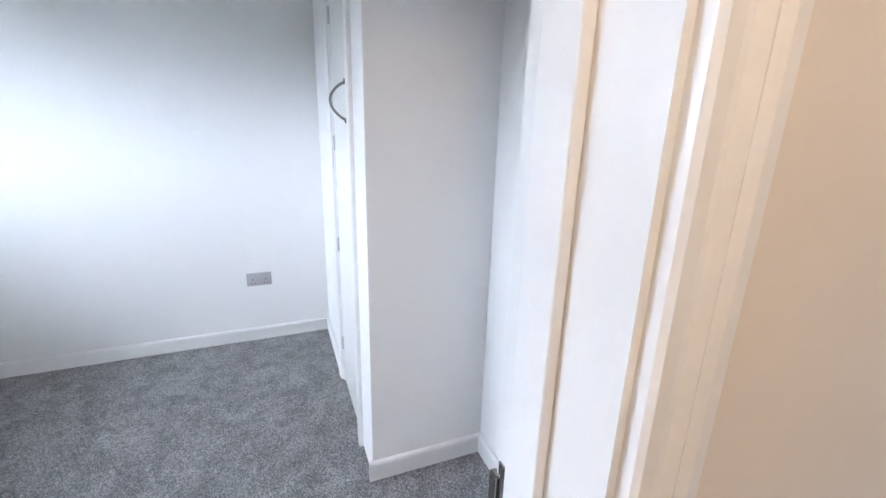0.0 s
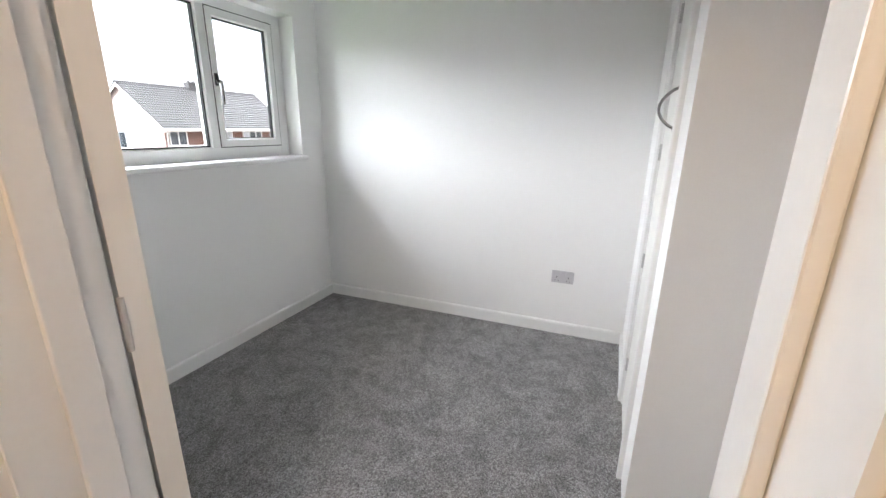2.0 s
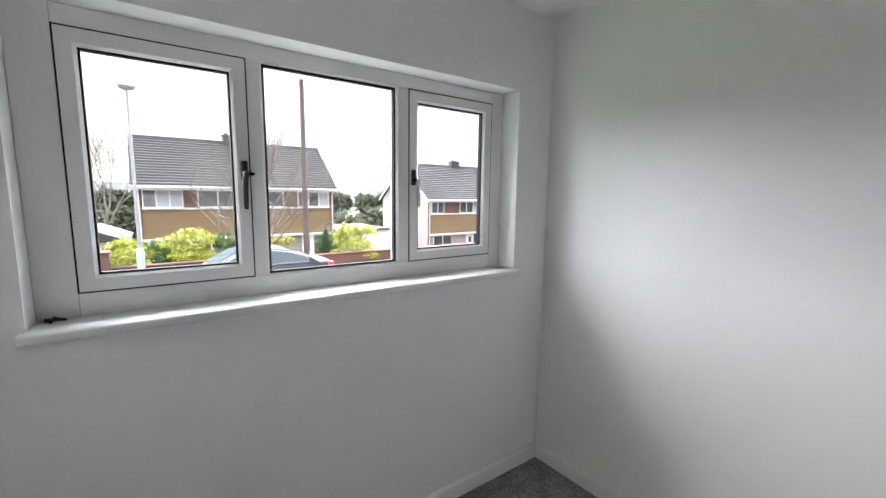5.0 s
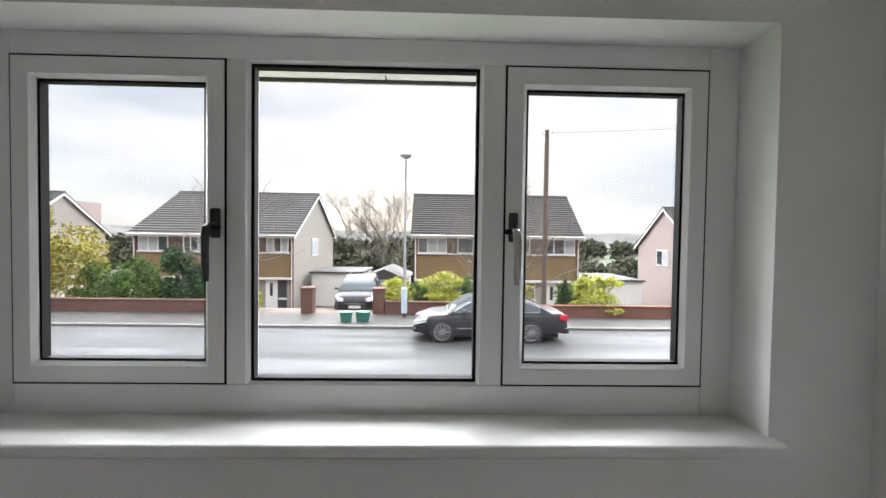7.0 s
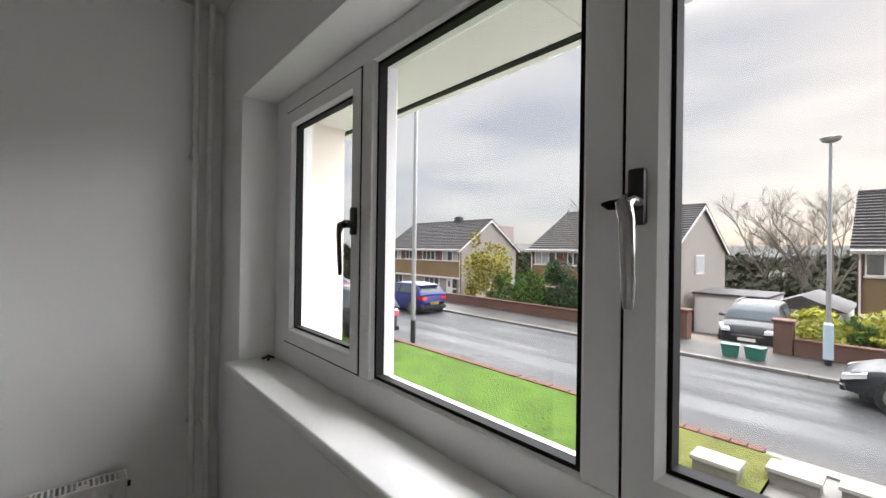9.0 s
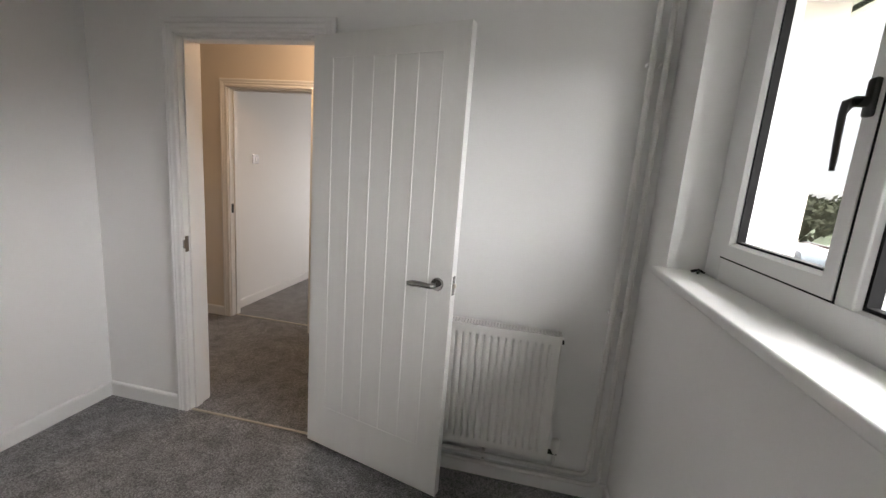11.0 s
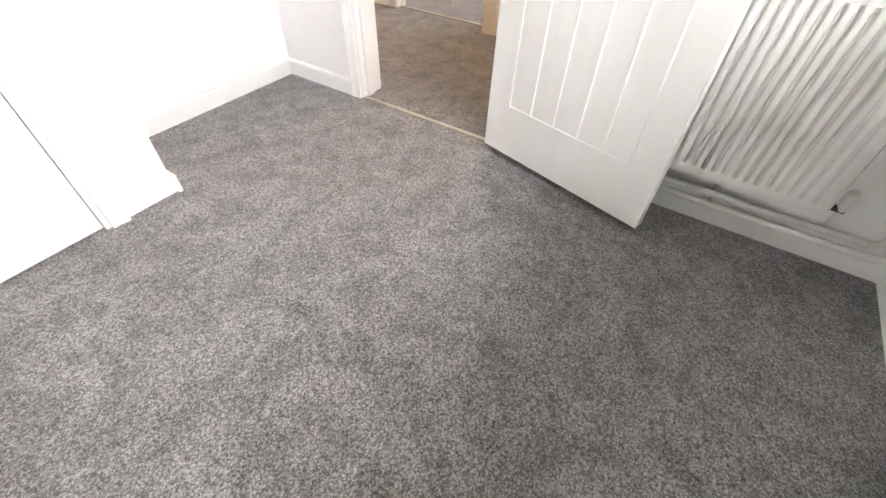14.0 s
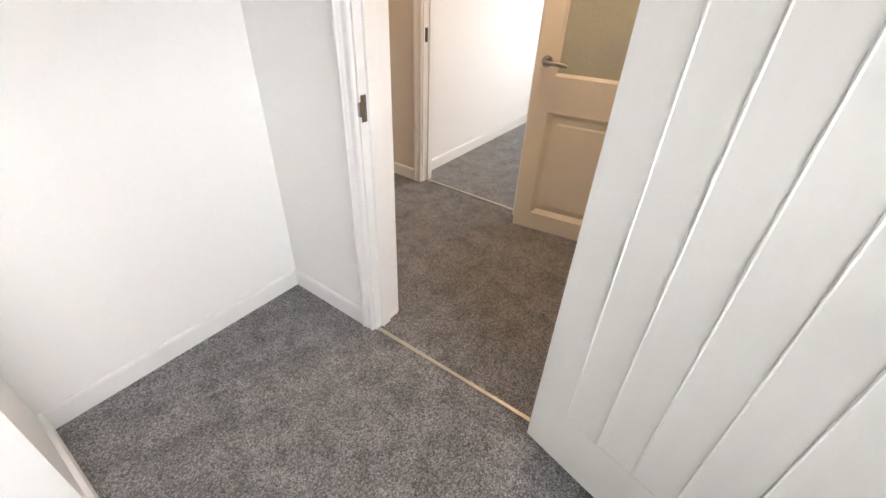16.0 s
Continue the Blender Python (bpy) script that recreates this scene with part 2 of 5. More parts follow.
bm = bmesh.new()
box(bm, -0.30, WX0, N0, N1, -0.2, 2.62)
box(bm, WX1, 2.75, N0, N1, -0.2, 2.62)
box(bm, WX0, WX1, N0, FY1 - 0.01, -0.2, WZ0 - 0.03)
box(bm, WX0, WX1, FY1 - 0.01, N1, -0.2, WZ0 - 0.08)
box(bm, WX0, WX1, N0, N1, WZ1, 2.62)
solid("wall_north", bm, "plaster", "matt white painted wall with a wide window opening", "wall")
bm = bmesh.new()
prism(bm, [(east(-0.2), -0.2), (2.75, -0.2), (2.75, N0), (east(N0), N0)], lambda u, v, d: (u, v, d), -0.02, 2.6)
solid("wall_east", bm, "plaster", "matt white painted plain wall with a double socket", "wall")
bm = bmesh.new()
box(bm, WT, W0, -0.7, DY0 - 0.012, -0.02, 2.6)
box(bm, WT, W0, DY1 + 0.012, N0, -0.02, 2.6)
box(bm, WT, W0, DY0 - 0.012, DY1 + 0.012, DH + 0.012, 2.6)
solid("wall_west", bm, "plaster", "matt white painted wall with the doorway and radiator", "wall")
bm = bmesh.new()
box(bm, W0, 2.75, -0.25, S0, -0.02, 2.6)
solid("wall_south", bm, "plaster", "matt white painted alcove wall beside the cupboard", "wall")
solid("floor", B(W0, 2.42, S0, N0, -0.12, 0.0), "carpet", "dark grey twist pile fitted carpet with footprints", "carpet")
solid("ceiling", B(WT, 2.75, -0.25, N0, H, H + 0.1), "ceiling", "plain white painted ceiling", "ceiling")

# built-in cupboard box: front wall with a door hole, side wall
CX, CY = 1.012, 0.462
DX0, DX1 = 1.285, 1.735
bm = bmesh.new()
box(bm, CX, CX + 0.07, S0, CY - 0.07, 0, H)
box(bm, CX, DX0 - 0.02, CY - 0.07, CY, 0, H)
box(bm, DX1 + 0.02, 2.43, CY - 0.07, CY, 0, H)
box(bm, DX0 - 0.02, DX1 + 0.02, CY - 0.07, CY, 2.0, H)
solid("wall_cupboard", bm, "plaster", "white boxed-out cupboard wall in the room's corner", "wall")


def skirting(name, poly_line, inward, label="white gloss painted skirting board with eased top edge"):
    """A skirting board along a straight line p-q; inward: the way from the wall into the room."""
    (x0, y0), (x1, y1) = poly_line
    ix, iy = inward
    prof = [(0, 0), (0.015, 0), (0.015, 0.072), (0.012, 0.081), (0.006, 0.085), (0, 0.085)]
    bm = bmesh.new()
    a = [bm.verts.new((x0 + ix * u, y0 + iy * u, z)) for u, z in prof]
    b = [bm.verts.new((x1 + ix * u, y1 + iy * u, z)) for u, z in prof]
    bm.faces.new(a)
    bm.faces.new(b[::-1])
    for i in range(len(prof)):
        j = (i + 1) % len(prof)
        bm.faces.new((a[i], a[j], b[j], b[i]))
    return solid(name, bm, "gloss", label, "skirting board")


skirting("baseboard_east", [(east(CY), CY), (east(N0), N0)], (-1, 0))
skirting("baseboard_north", [(W0 + 0.015, N0), (east(N0) - 0.015, N0)], (0, -1))
skirting("baseboard_west", [(W0, DY1 + 0.07), (W0, N0)], (1, 0))
skirting("baseboard_alcove_west", [(W0, S0), (W0, DY0 - 0.072)], (1, 0))
skirting("baseboard_alcove_south", [(W0 + 0.015, S0), (CX - 0.015, S0)], (0, 1))
skirting("baseboard_cupboard_side", [(CX, S0), (CX, CY + 0.015)], (-1, 0))
skirting("baseboard_cupboard_front", [(DX1 + 0.085, CY), (east(CY) - 0.015, CY)], (0, 1))


def architrave_profile(w):
    """Moulded casing section: u across from the opening, d out from the wall."""
    return [(0.0, 0.0), (0.0, 0.012), (0.004, 0.016), (0.016, 0.016), (0.020, 0.012), (0.026, 0.013), (0.034, 0.019),
            (0.042, 0.015), (0.048, 0.020), (w - 0.006, 0.020), (w, 0.015), (w, 0.0)]


def casing(name, axis, at, out, a0, a1, top, w=0.065, mat="gloss", label="white gloss moulded door casing", quirk=0.008):
    """Two legs and a head round an opening a0..a1 on the plane axis = at, standing out by the sign out."""
    root = thing(name, (at, a0, 0) if axis == "x" else (a0, at, 0), label, "door frame", kind="structure")
    prof = architrave_profile(w)
    a0, a1, top = a0 - quirk, a1 + quirk, top + quirk

    def spot(along, z, d):
        return (at + out * d, along, z) if axis == "x" else (along, at + out * d, z)
    for side, edge in ((-1, a0), (1, a1)):
        bm = bmesh.new()
        lo = [bm.verts.new(spot(edge + side * u, 0.0, d)) for u, d in prof]
        hi = [bm.verts.new(spot(edge + side * u, top + u, d)) for u, d in prof]
        bm.faces.new(lo)
        bm.faces.new(hi[::-1])
        for i in range(len(prof)):
            j = (i + 1) % len(prof)
            bm.faces.new((lo[i], lo[j], hi[j], hi[i]))
        part("casing_leg", bm, mat, root)
    bm = bmesh.new()
    lo = [bm.verts.new(spot(a0 - u, top + u, d)) for u, d in prof]
    hi = [bm.verts.new(spot(a1 + u, top + u, d)) for u, d in prof]
    for i in range(len(prof)):
        j = (i + 1) % len(prof)
        bm.faces.new((lo[i], lo[j], hi[j], hi[i]))
    bm.faces.new(lo)
    bm.faces.new(hi[::-1])
    part("casing_head", bm, mat, root)
    return root


def door_lining(name, x0, x1, y0, y1, top, mat, stop_x, sw=0.048, sd=0.012):
    root = thing(name, (x0, y0, 0), "painted door lining with a planted stop", "door frame", kind="structure")
    t = 0.012
    part("jamb", B(x0, x1, y0 - t, y0, 0, top), mat, root)
    part("jamb", B(x0, x1, y1, y1 + t, 0, top), mat, root)
    part("head", B(x0, x1, y0 - t, y1 + t, top, top + t), mat, root)
    part("stop", B(stop_x - sw, stop_x, y0, y0 + sd, 0, top, 0.002), mat, root)
    part("stop", B(stop_x - sw, stop_x, y1 - sd, y1, 0, top, 0.002), mat, root)
    part("stop", B(stop_x - sw, stop_x, y0 + sd, y1 - sd, top - sd, top, 0.002), mat, root)
    return root


lining = door_lining("door_lining", WT, W0, DY0, DY1, DH, "gloss", -0.047)
part("strike_plate", B(-0.044, -0.020, DY0 - 0.001, DY0 + 0.002, 0.925, 1.010, 0.0008), "chrome", lining, "chrome strike plate")
part("strike_lip", B(-0.022, -0.008, DY0 - 0.003, DY0 + 0.006, 0.945, 0.990, 0.002), "chrome", lining)
casing("door_casing_room", "x", W0, 1, DY0, DY1, DH)
casing("door_casing_hall", "x", WT, -1, DY0, DY1, DH, mat="gloss")
solid("threshold_strip", B(-0.034, -0.018, DY0, DY1, 0.0, 0.006, 0.0025), "brass", "thin worn metal carpet strip across the doorway", "threshold")


def lever_set(root, base, out, along, name="door_handle"):
    """Round rose and curved lever. base: on the leaf's face; out: off the face; along: the way the lever points."""
    base, out, along = Vector(base), Vector(out), Vector(along)
    rose = disc(bmesh.new(), base, out, 0.027, 0.010)
    h = part(name, rose, "chrome", root, "satin chrome lever handle on a round rose", smooth=True)
    bm = bmesh.new()
    up = Vector((0, 0, 1))
    pts = [base + out * 0.008, base + out * 0.035] + bend(base + out * 0.035, base + out * 0.055, base + out * 0.055 + along * 0.05, 0.018) + \
        [base + out * 0.056 + along * 0.06 + up * 0.001, base + out * 0.054 + along * 0.088 - up * 0.002, base + out * 0.050 + along * 0.112 - up * 0.006]
    tube(bm, pts, [0.011, 0.011] + [0.011] * 7 + [0.0125, 0.0135, 0.009], 12)
    part("lever", bm, "chrome", h, smooth=True)
    return h


def grooved_leaf(root, width, height, thick, grooves, mat):
    """A cottage-style leaf lying in local x (width), z (height), front face at local y = 0, back at y = thick."""
    s0, s1, r0, r1 = 0.109, width - 0.109, 0.215, height - 0.10
    g = 0.003
    bm = bmesh.new()
    box(bm, 0, width, 0.004, thick - 0.004, 0, height)
    leaf = part("leaf_core", bm, mat, root)
    for y0, y1 in ((0.0, 0.0045), (thick - 0.0045, thick)):
        for nm, q in (("stile", (0, s0 - g / 2, 0, height)), ("stile", (s1 + g / 2, width, 0, height)), ("rail", (s0 - g / 2, s1 + g / 2, 0, r0 - g / 2)), ("rail", (s0 - g / 2, s1 + g / 2, r1 + g / 2, height))):
            part(nm, B(q[0], q[1], y0, y1, q[2], q[3]), mat, root)
        edges = [s0] + [s0 + (s1 - s0) * i / grooves for i in range(1, grooves)] + [s1]
        for a, b in zip(edges, edges[1:]):
            part("plank", B(a + g / 2, b - g / 2, y0 + (0 if y0 else 0.0008), y1 - (0.0008 if y0 else 0), r0 + g / 2, r1 - g / 2, 0.0012, 1), mat, root)
        for a in edges:
            part("bead", tube(bmesh.new(), [(a, 0.0012 if not y0 else y1 - 0.0012, r0), (a, 0.0012 if not y0 else y1 - 0.0012, r1)], 0.0036, 8), mat, root, smooth=True)
        for z in (r0, r1):
            part("bead", tube(bmesh.new(), [(s0, 0.0022 if not y0 else y1 - 0.0022, z), (s1, 0.0022 if not y0 else y1 - 0.0022, z)], 0.0034, 8), mat, root, smooth=True)
    return leaf


# bedroom door: swung back almost to the wall
LEAF_W, LEAF_H = 0.750, 1.957
ang = math.degrees(math.atan2(2.020 - 1.298, 0.234 - 0.045))
door = thing("door_1", (0, 0, 0), "white cottage-style grooved bedroom door standing wide open", "door", kind="structure")
grooved_leaf(door, LEAF_W, LEAF_H, 0.04, 5, "doorpaint")
lever_set(door, (LEAF_W - 0.062, 0.0, 0.965), (0, -1, 0), (-1, 0, 0))
lever_set(door, (LEAF_W - 0.062, 0.04, 0.965), (0, 1, 0), (-1, 0, 0))
part("latch_plate", B(LEAF_W - 0.0005, LEAF_W + 0.0015, 0.008, 0.032, 0.925, 1.005, 0.0006), "chrome", door, "steel latch plate")
part("latch_bolt", B(LEAF_W + 0.001, LEAF_W + 0.012, 0.014, 0.026, 0.955, 0.975, 0.003), "brass", door)
for hz in (0.20, 1.0, 1.75):
    bm = bmesh.new()
    tube(bm, [(-0.001, 0.040, hz), (-0.001, 0.040, hz + 0.09)], 0.005, 10)
    part("hinge", bm, "steel", door, "steel butt hinge", smooth=True)
door.matrix_world = pose(0.045, 1.298, 0.032, 0, 0, ang)

# cupboard door with four hinges and a bow handle
cup = thing("cupboard_door", (DX0, CY, 0), "flush white built-in cupboard door, closed, with bow handle", "cupboard door", kind="structure")
part("leaf", B(DX0, DX1, CY - 0.039, CY - 0.002, 0.012, 1.985, 0.002), "doorpaint", cup)
for a, b in (((DX0 - 0.02, DX0 - 0.003), 0), ((DX1 + 0.003, DX1 + 0.02), 0)):
    part("lining", B(a[0], a[1], CY - 0.07, CY + 0.002, 0, 2.0), "gloss", cup)
for hz in (0.20, 0.755, 1.255, 1.80):
    bm = bmesh.new()
    tube(bm, [(DX1 + 0.001, CY + 0.002, hz), (DX1 + 0.001, CY + 0.002, hz + 0.07)], 0.006, 10)
    part("hinge", bm, "steel", cup, "steel butt hinge", smooth=True)
hx = DX0 + 0.055
bm = bmesh.new()
arc = [(hx, CY - 0.002 + 0.062 * math.sin(math.pi * i / 14) ** 0.7, 1.385 + 0.14 * i / 14) for i in range(15)]
tube(bm, arc, 0.0052, 10)
bow = part("bow_handle", bm, "chrome", cup, "polished chrome bow handle", smooth=True)
for hz in (1.385, 1.525):
    part("handle_foot", disc(bmesh.new(), (hx, CY - 0.003, hz), (0, 1, 0), 0.0105, 0.012, 16), "chrome", bow, smooth=True)
casing("cupboard_casing", "y", CY, 1, DX0 - 0.02, DX1 + 0.02, 2.0, w=0.062, label="white moulded casing round the cupboard door", quirk=0.0)

# ---- window ----
win = thing("window_1", (WX0, 2.91, WZ0), "white plastic window, fixed pane between two casements", "window", kind="structure")
FY0, FY1 = 2.905, 2.980
L0, L1, C0, C1, R0, R1 = 0.362, 0.872, 0.930, 1.484, 1.550, 2.056
T0, T1 = 1.246, 2.037
part("outer_frame", B(WX0, L0, FY0, FY1, WZ0 - 0.034, WZ1, 0.003), "upvc", win)
part("outer_frame", B(R1, WX1, FY0, FY1, WZ0 - 0.034, WZ1, 0.003), "upvc", win)
part("head_frame", B(L0, R1, FY0, FY1, T1, WZ1, 0.003), "upvc", win)
part("bottom_frame", B(L0, R1, FY0, FY1, WZ0 - 0.034, T0, 0.003), "upvc", win)
part("mullion", B(L1, C0 - 0.010, FY0 - 0.001, FY1, T0, T1, 0.003), "upvc", win)
part("mullion", B(C1 + 0.010, R0, FY0 - 0.001, FY1, T0, T1, 0.003), "upvc", win)


def pane(x0, x1, z0, z1, parent):
    """Glass with its black seal; x0..z1 is the outer line of the seal."""
    part("seal", ring(bmesh.new(), x0, x1, z0, z1, 0.009, FY0 + 0.011, FY0 + 0.034), "gasket", parent, "black rubber glazing seal")
    g = part("pane", B(x0 + 0.006, x1 - 0.006, FY0 + 0.026, FY0 + 0.030, z0 + 0.006, z1 - 0.006), "glass", parent, "clear glass pane")
    g.visible_shadow = False
    return g


part("glazing_bead", ring(bmesh.new(), C0 - 0.013, C1 + 0.013, T0 - 0.005, T1 + 0.005, 0.010, FY0 + 0.001, FY0 + 0.03, 0.009), "upvc", win)
pane(C0 - 0.004, C1 + 0.004, T0 + 0.004, T1 - 0.004, win)
for a, b, hinge_side in ((L0, L1, -1), (R0, R1, 1)):
    sash = part("casement", ring(bmesh.new(), a + 0.004, b - 0.004, T0 + 0.004, T1 - 0.004, 0.040, FY0 - 0.004, FY0 + 0.03, 0.0005), "upvc", win)
    # shade in the joint round the sash, drawn as a black ring
    part("shadow_gap", ring(bmesh.new(), a - 0.001, b + 0.001, T0 - 0.001, T1 + 0.001, 0.008, FY0 - 0.0015, FY0 + 0.03), "gasket", sash)
    part("glazing_bead", ring(bmesh.new(), a + 0.044, b - 0.044, T0 + 0.044, T1 - 0.044, 0.009, FY0 - 0.0035, FY0 + 0.03, 0.010), "upvc", sash)
    pane(a + 0.050, b - 0.050, T0 + 0.050, T1 - 0.050, sash)


def window_handle(x, z, lean, lever_mat):
    """Cranked casement handle, hanging down."""
    hnd = part("handle", B(x - 0.0115, x + 0.0115, FY0 - 0.016, FY0 - 0.003, z - 0.040, z + 0.032, 0.005), "darkmetal", win, "dark metal cranked window handle", smooth=True)
    bm = bmesh.new()
    y = FY0 - 0.016
    tube(bm, [(x, y + 0.004, z - 0.012), (x, y - 0.018, z - 0.012), (x, y - 0.030, z - 0.018), (x + lean * 0.004, y - 0.034, z - 0.035),
              (x + lean * 0.005, y - 0.030, z - 0.08), (x + lean * 0.005, y - 0.025, z - 0.12), (x + lean * 0.005, y - 0.024, z - 0.142)],
         [0.0105, 0.0105, 0.0105, 0.0100, 0.0092, 0.0088, 0.007], 12)
    for v in bm.verts:
        if v.co.z < z - 0.03:
            v.co.y = y - 0.029 + (v.co.y - y + 0.029) * 0.5
    part("lever", bm, lever_mat, hnd, "worn metal lever", smooth=True)
    bm = bmesh.new()
    tube(bm, [(x, y - 0.02, z - 0.014), (x - lean * 0.022, y - 0.026, z - 0.016), (x - lean * 0.03, y - 0.026, z - 0.014)], [0.008, 0.006, 0.002], 8)
    part("lock_button", bm, "gasket", hnd, smooth=True)


# matching levers; the left one's backlit darkness is put into its colour
window_handle(0.850, 1.645, -1, "darkmetal")
window_handle(1.572, 1.645, 1, "chrome")
bm = bmesh.new()
box(bm, WX0 - 0.018, WX1 + 0.018, 2.742, FY0, WZ0 - 0.03, WZ0, 0.008, 3)
solid("window_sill", bm, "gloss", "deep white gloss window board with a rounded nose", "window sill", smooth=True)
bm = bmesh.new()
box(bm, WX0, WX1, FY1, N1 + 0.04, WZ0 - 0.075, WZ0 - 0.04, 0.006)
solid("outer_sill", bm, "upvc", "white plastic outer window sill", "window sill")
# dark bent window key left on the sill
key = thing("window_key", (0.30, 2.86, WZ0), "small dark metal window key lying on the sill", "window key")
bm = bmesh.new()
tube(bm, [(0.285, 2.875, WZ0 + 0.006), (0.315, 2.868, WZ0 + 0.007), (0.335, 2.858, WZ0 + 0.006)], [0.006, 0.005, 0.0035], 8)
part("shank", bm, "darkmetal", key, smooth=True)
bm = bmesh.new()
tube(bm, [(0.300, 2.850, WZ0 + 0.0045), (0.306, 2.872, WZ0 + 0.012), (0.314, 2.888, WZ0 + 0.005)], [0.0045, 0.005, 0.003], 8)
part("cross_bar", bm, "darkmetal", key, smooth=True)

# ---- radiator and pipes ----
RY0, RY1, RZ0, RZ1 = 1.86, 2.49, 0.215, 0.800
rad = thing("radiator", (0.05, 2.1, RZ0), "white fluted panel radiator with top grille under bare wall", "radiator")
bm = bmesh.new()
n = 19
pts = []
step = (RY1 - RY0 - 0.03) / n
for i in range(n):
    for q, x in ((0.0, 0.0765), (0.16, 0.0768), (0.30, 0.0855), (0.36, 0.0872), (0.80, 0.0872), (0.86, 0.0855)):
        pts.append((RY0 + 0.015 + (i + q) * step, x))
pts = [(RY0, 0.078)] + pts + [(RY1, 0.078)]
rows = []
for z, k in ((RZ0, 0), (RZ0 + 0.034, 0), (RZ0 + 0.046, 1), (RZ1 - 0.054, 1), (RZ1 - 0.042, 0), (RZ1 - 0.012, 0)):
    rows.append([bm.verts.new((x if k else 0.0855, y, z)) for y, x in pts])
back = [[bm.verts.new((0.064, y, z)) for y, x in pts] for z in (RZ0, RZ1 - 0.012)]
for a, b in zip(rows, rows[1:]):
    for i in range(len(pts) - 1):
        bm.faces.new((a[i], a[i + 1], b[i + 1], b[i]))
for i in range(len(pts) - 1):
    bm.faces.new((back[0][i], back[0][i + 1], back[1][i + 1], back[1][i]))
    bm.faces.new((rows[0][i], rows[0][i + 1], back[0][i + 1], back[0][i]))
    bm.faces.new((rows[-1][i], rows[-1][i + 1], back[1][i + 1], back[1][i]))
part("front_panel", bm, "radiator", rad, smooth=True)
part("side_panel", B(0.018, 0.089, RY1 - 0.001, RY1 + 0.003, RZ0 + 0.02, RZ1, 0.001), "radiator", rad)
part("side_panel", B(0.018, 0.089, RY0 - 0.003, RY0 + 0.001, RZ0 + 0.02, RZ1, 0.001), "radiator", rad)
grille = part("top_grille", B(0.080, 0.089, RY0, RY1, RZ1 - 0.012, RZ1, 0.001), "radiator", rad)
part("grille_edge", B(0.018, 0.026, RY0, RY1, RZ1 - 0.012, RZ1), "radiator", grille)
for i in range(46):
    y = RY0 + 0.008 + i * (RY1 - RY0 - 0.012) / 46
    part("grille_bar", B(0.026, 0.080, y, y + 0.0055, RZ1 - 0.008, RZ1 - 0.001), "radiator", grille)
bm = bmesh.new()
for i in range(20):
    y = RY0 + 0.02 + i * 0.031
    box(bm, 0.026, 0.062, y, y + 0.002, RZ0 + 0.05, RZ1 - 0.03)
part("convector_fins", bm, "darkmetal", rad)
part("back_bracket", B(W0, 0.03, RY1 - 0.12, RY1 - 0.09, RZ0 + 0.08, RZ1 - 0.03), "radiator", rad)
part("back_bracket", B(W0, 0.03, RY0 + 0.09, RY0 + 0.12, RZ0 + 0.08, RZ1 - 0.03), "radiator", rad)
valve = part("valve_body", tube(bmesh.new(), [(0.055, RY1, 0.240), (0.055, RY1 + 0.045, 0.240)], 0.011, 12), "darkmetal", rad, "dark brass valve body", smooth=True)
part("valve_cap", tube(bmesh.new(), [(0.055, RY1 + 0.035, 0.238), (0.055, RY1 + 0.035, 0.262), (0.055, RY1 + 0.035, 0.300), (0.055, RY1 + 0.035, 0.306)], [0.013, 0.018, 0.018, 0.013], 14), "radiator", valve, "white plastic valve cap", smooth=True)
part("valve_tail", tube(bmesh.new(), [(0.055, RY1 + 0.035, 0.236), (0.055, RY1 + 0.035, 0.176)], 0.008, 10), "pipe", valve, smooth=True)
part("bleed_plug", disc(bmesh.new(), (0.055, RY1 + 0.002, RZ1 - 0.035), (0, 1, 0), 0.010, 0.012, 12), "darkmetal", rad, smooth=True)


def pipe_run(name, x, yv, zh, y_end, r, label):
    root = thing(name, (x, yv, zh), label, "pipe")
    bm = bmesh.new()
    tube(bm, [(x, yv, H)] + bend((x, yv, H), (x, yv, zh), (x, y_end, zh), 0.045) + [(x, y_end, zh)], r, 12)
    part("pipe", bm, "pipe", root, smooth=True)
    for z in (0.9, 1.9):
        part("clip", B(W0, x, yv - r - 0.004, yv + r + 0.004, z, z + 0.014, 0.002), "pipe", root)
    part("clip", B(W0, x, 2.2, 2.214, zh - r - 0.004, zh + r + 0.004, 0.002), "pipe", root)
    return root


pipe_run("heating_pipe", 0.030, 2.735, 0.096, RY0 - 0.10, 0.011, "white painted heating pipe in the corner, turning along the skirting")
pipe_run("heating_pipe", 0.030, 2.686, 0.140, RY0 - 0.10, 0.011, "white painted heating pipe feeding the radiator valve")

# ---- double socket ----
soc = thing("double_socket", (2.38, 0.883, 0.418), "grey metal double wall socket with two switches", "socket")
sx = east(0.883)
part("plate", B(sx - 0.008, sx, 0.810, 0.956, 0.375, 0.461, 0.003), "socket", soc)
for y in (0.845, 0.921):
    part("outlet_insert", B(sx - 0.0095, sx - 0.0075, y - 0.017, y + 0.017, 0.383, 0.428, 0.001), "socket", soc, "grey plastic insert")
    for dy, dz, h in ((0, 0.421, 0.008), (-0.011, 0.394, 0.004), (0.011, 0.394, 0.004)):
        part("pin_hole", B(sx - 0.0102, sx - 0.009, y + dy - 0.003, y + dy + 0.003, dz - h, dz), "gasket", soc)
for y in (0.868, 0.898):
    part("rocker", B(sx - 0.0125, sx - 0.0075, y - 0.006, y + 0.006, 0.430, 0.452, 0.002), "socket", soc, "grey rocker switch")

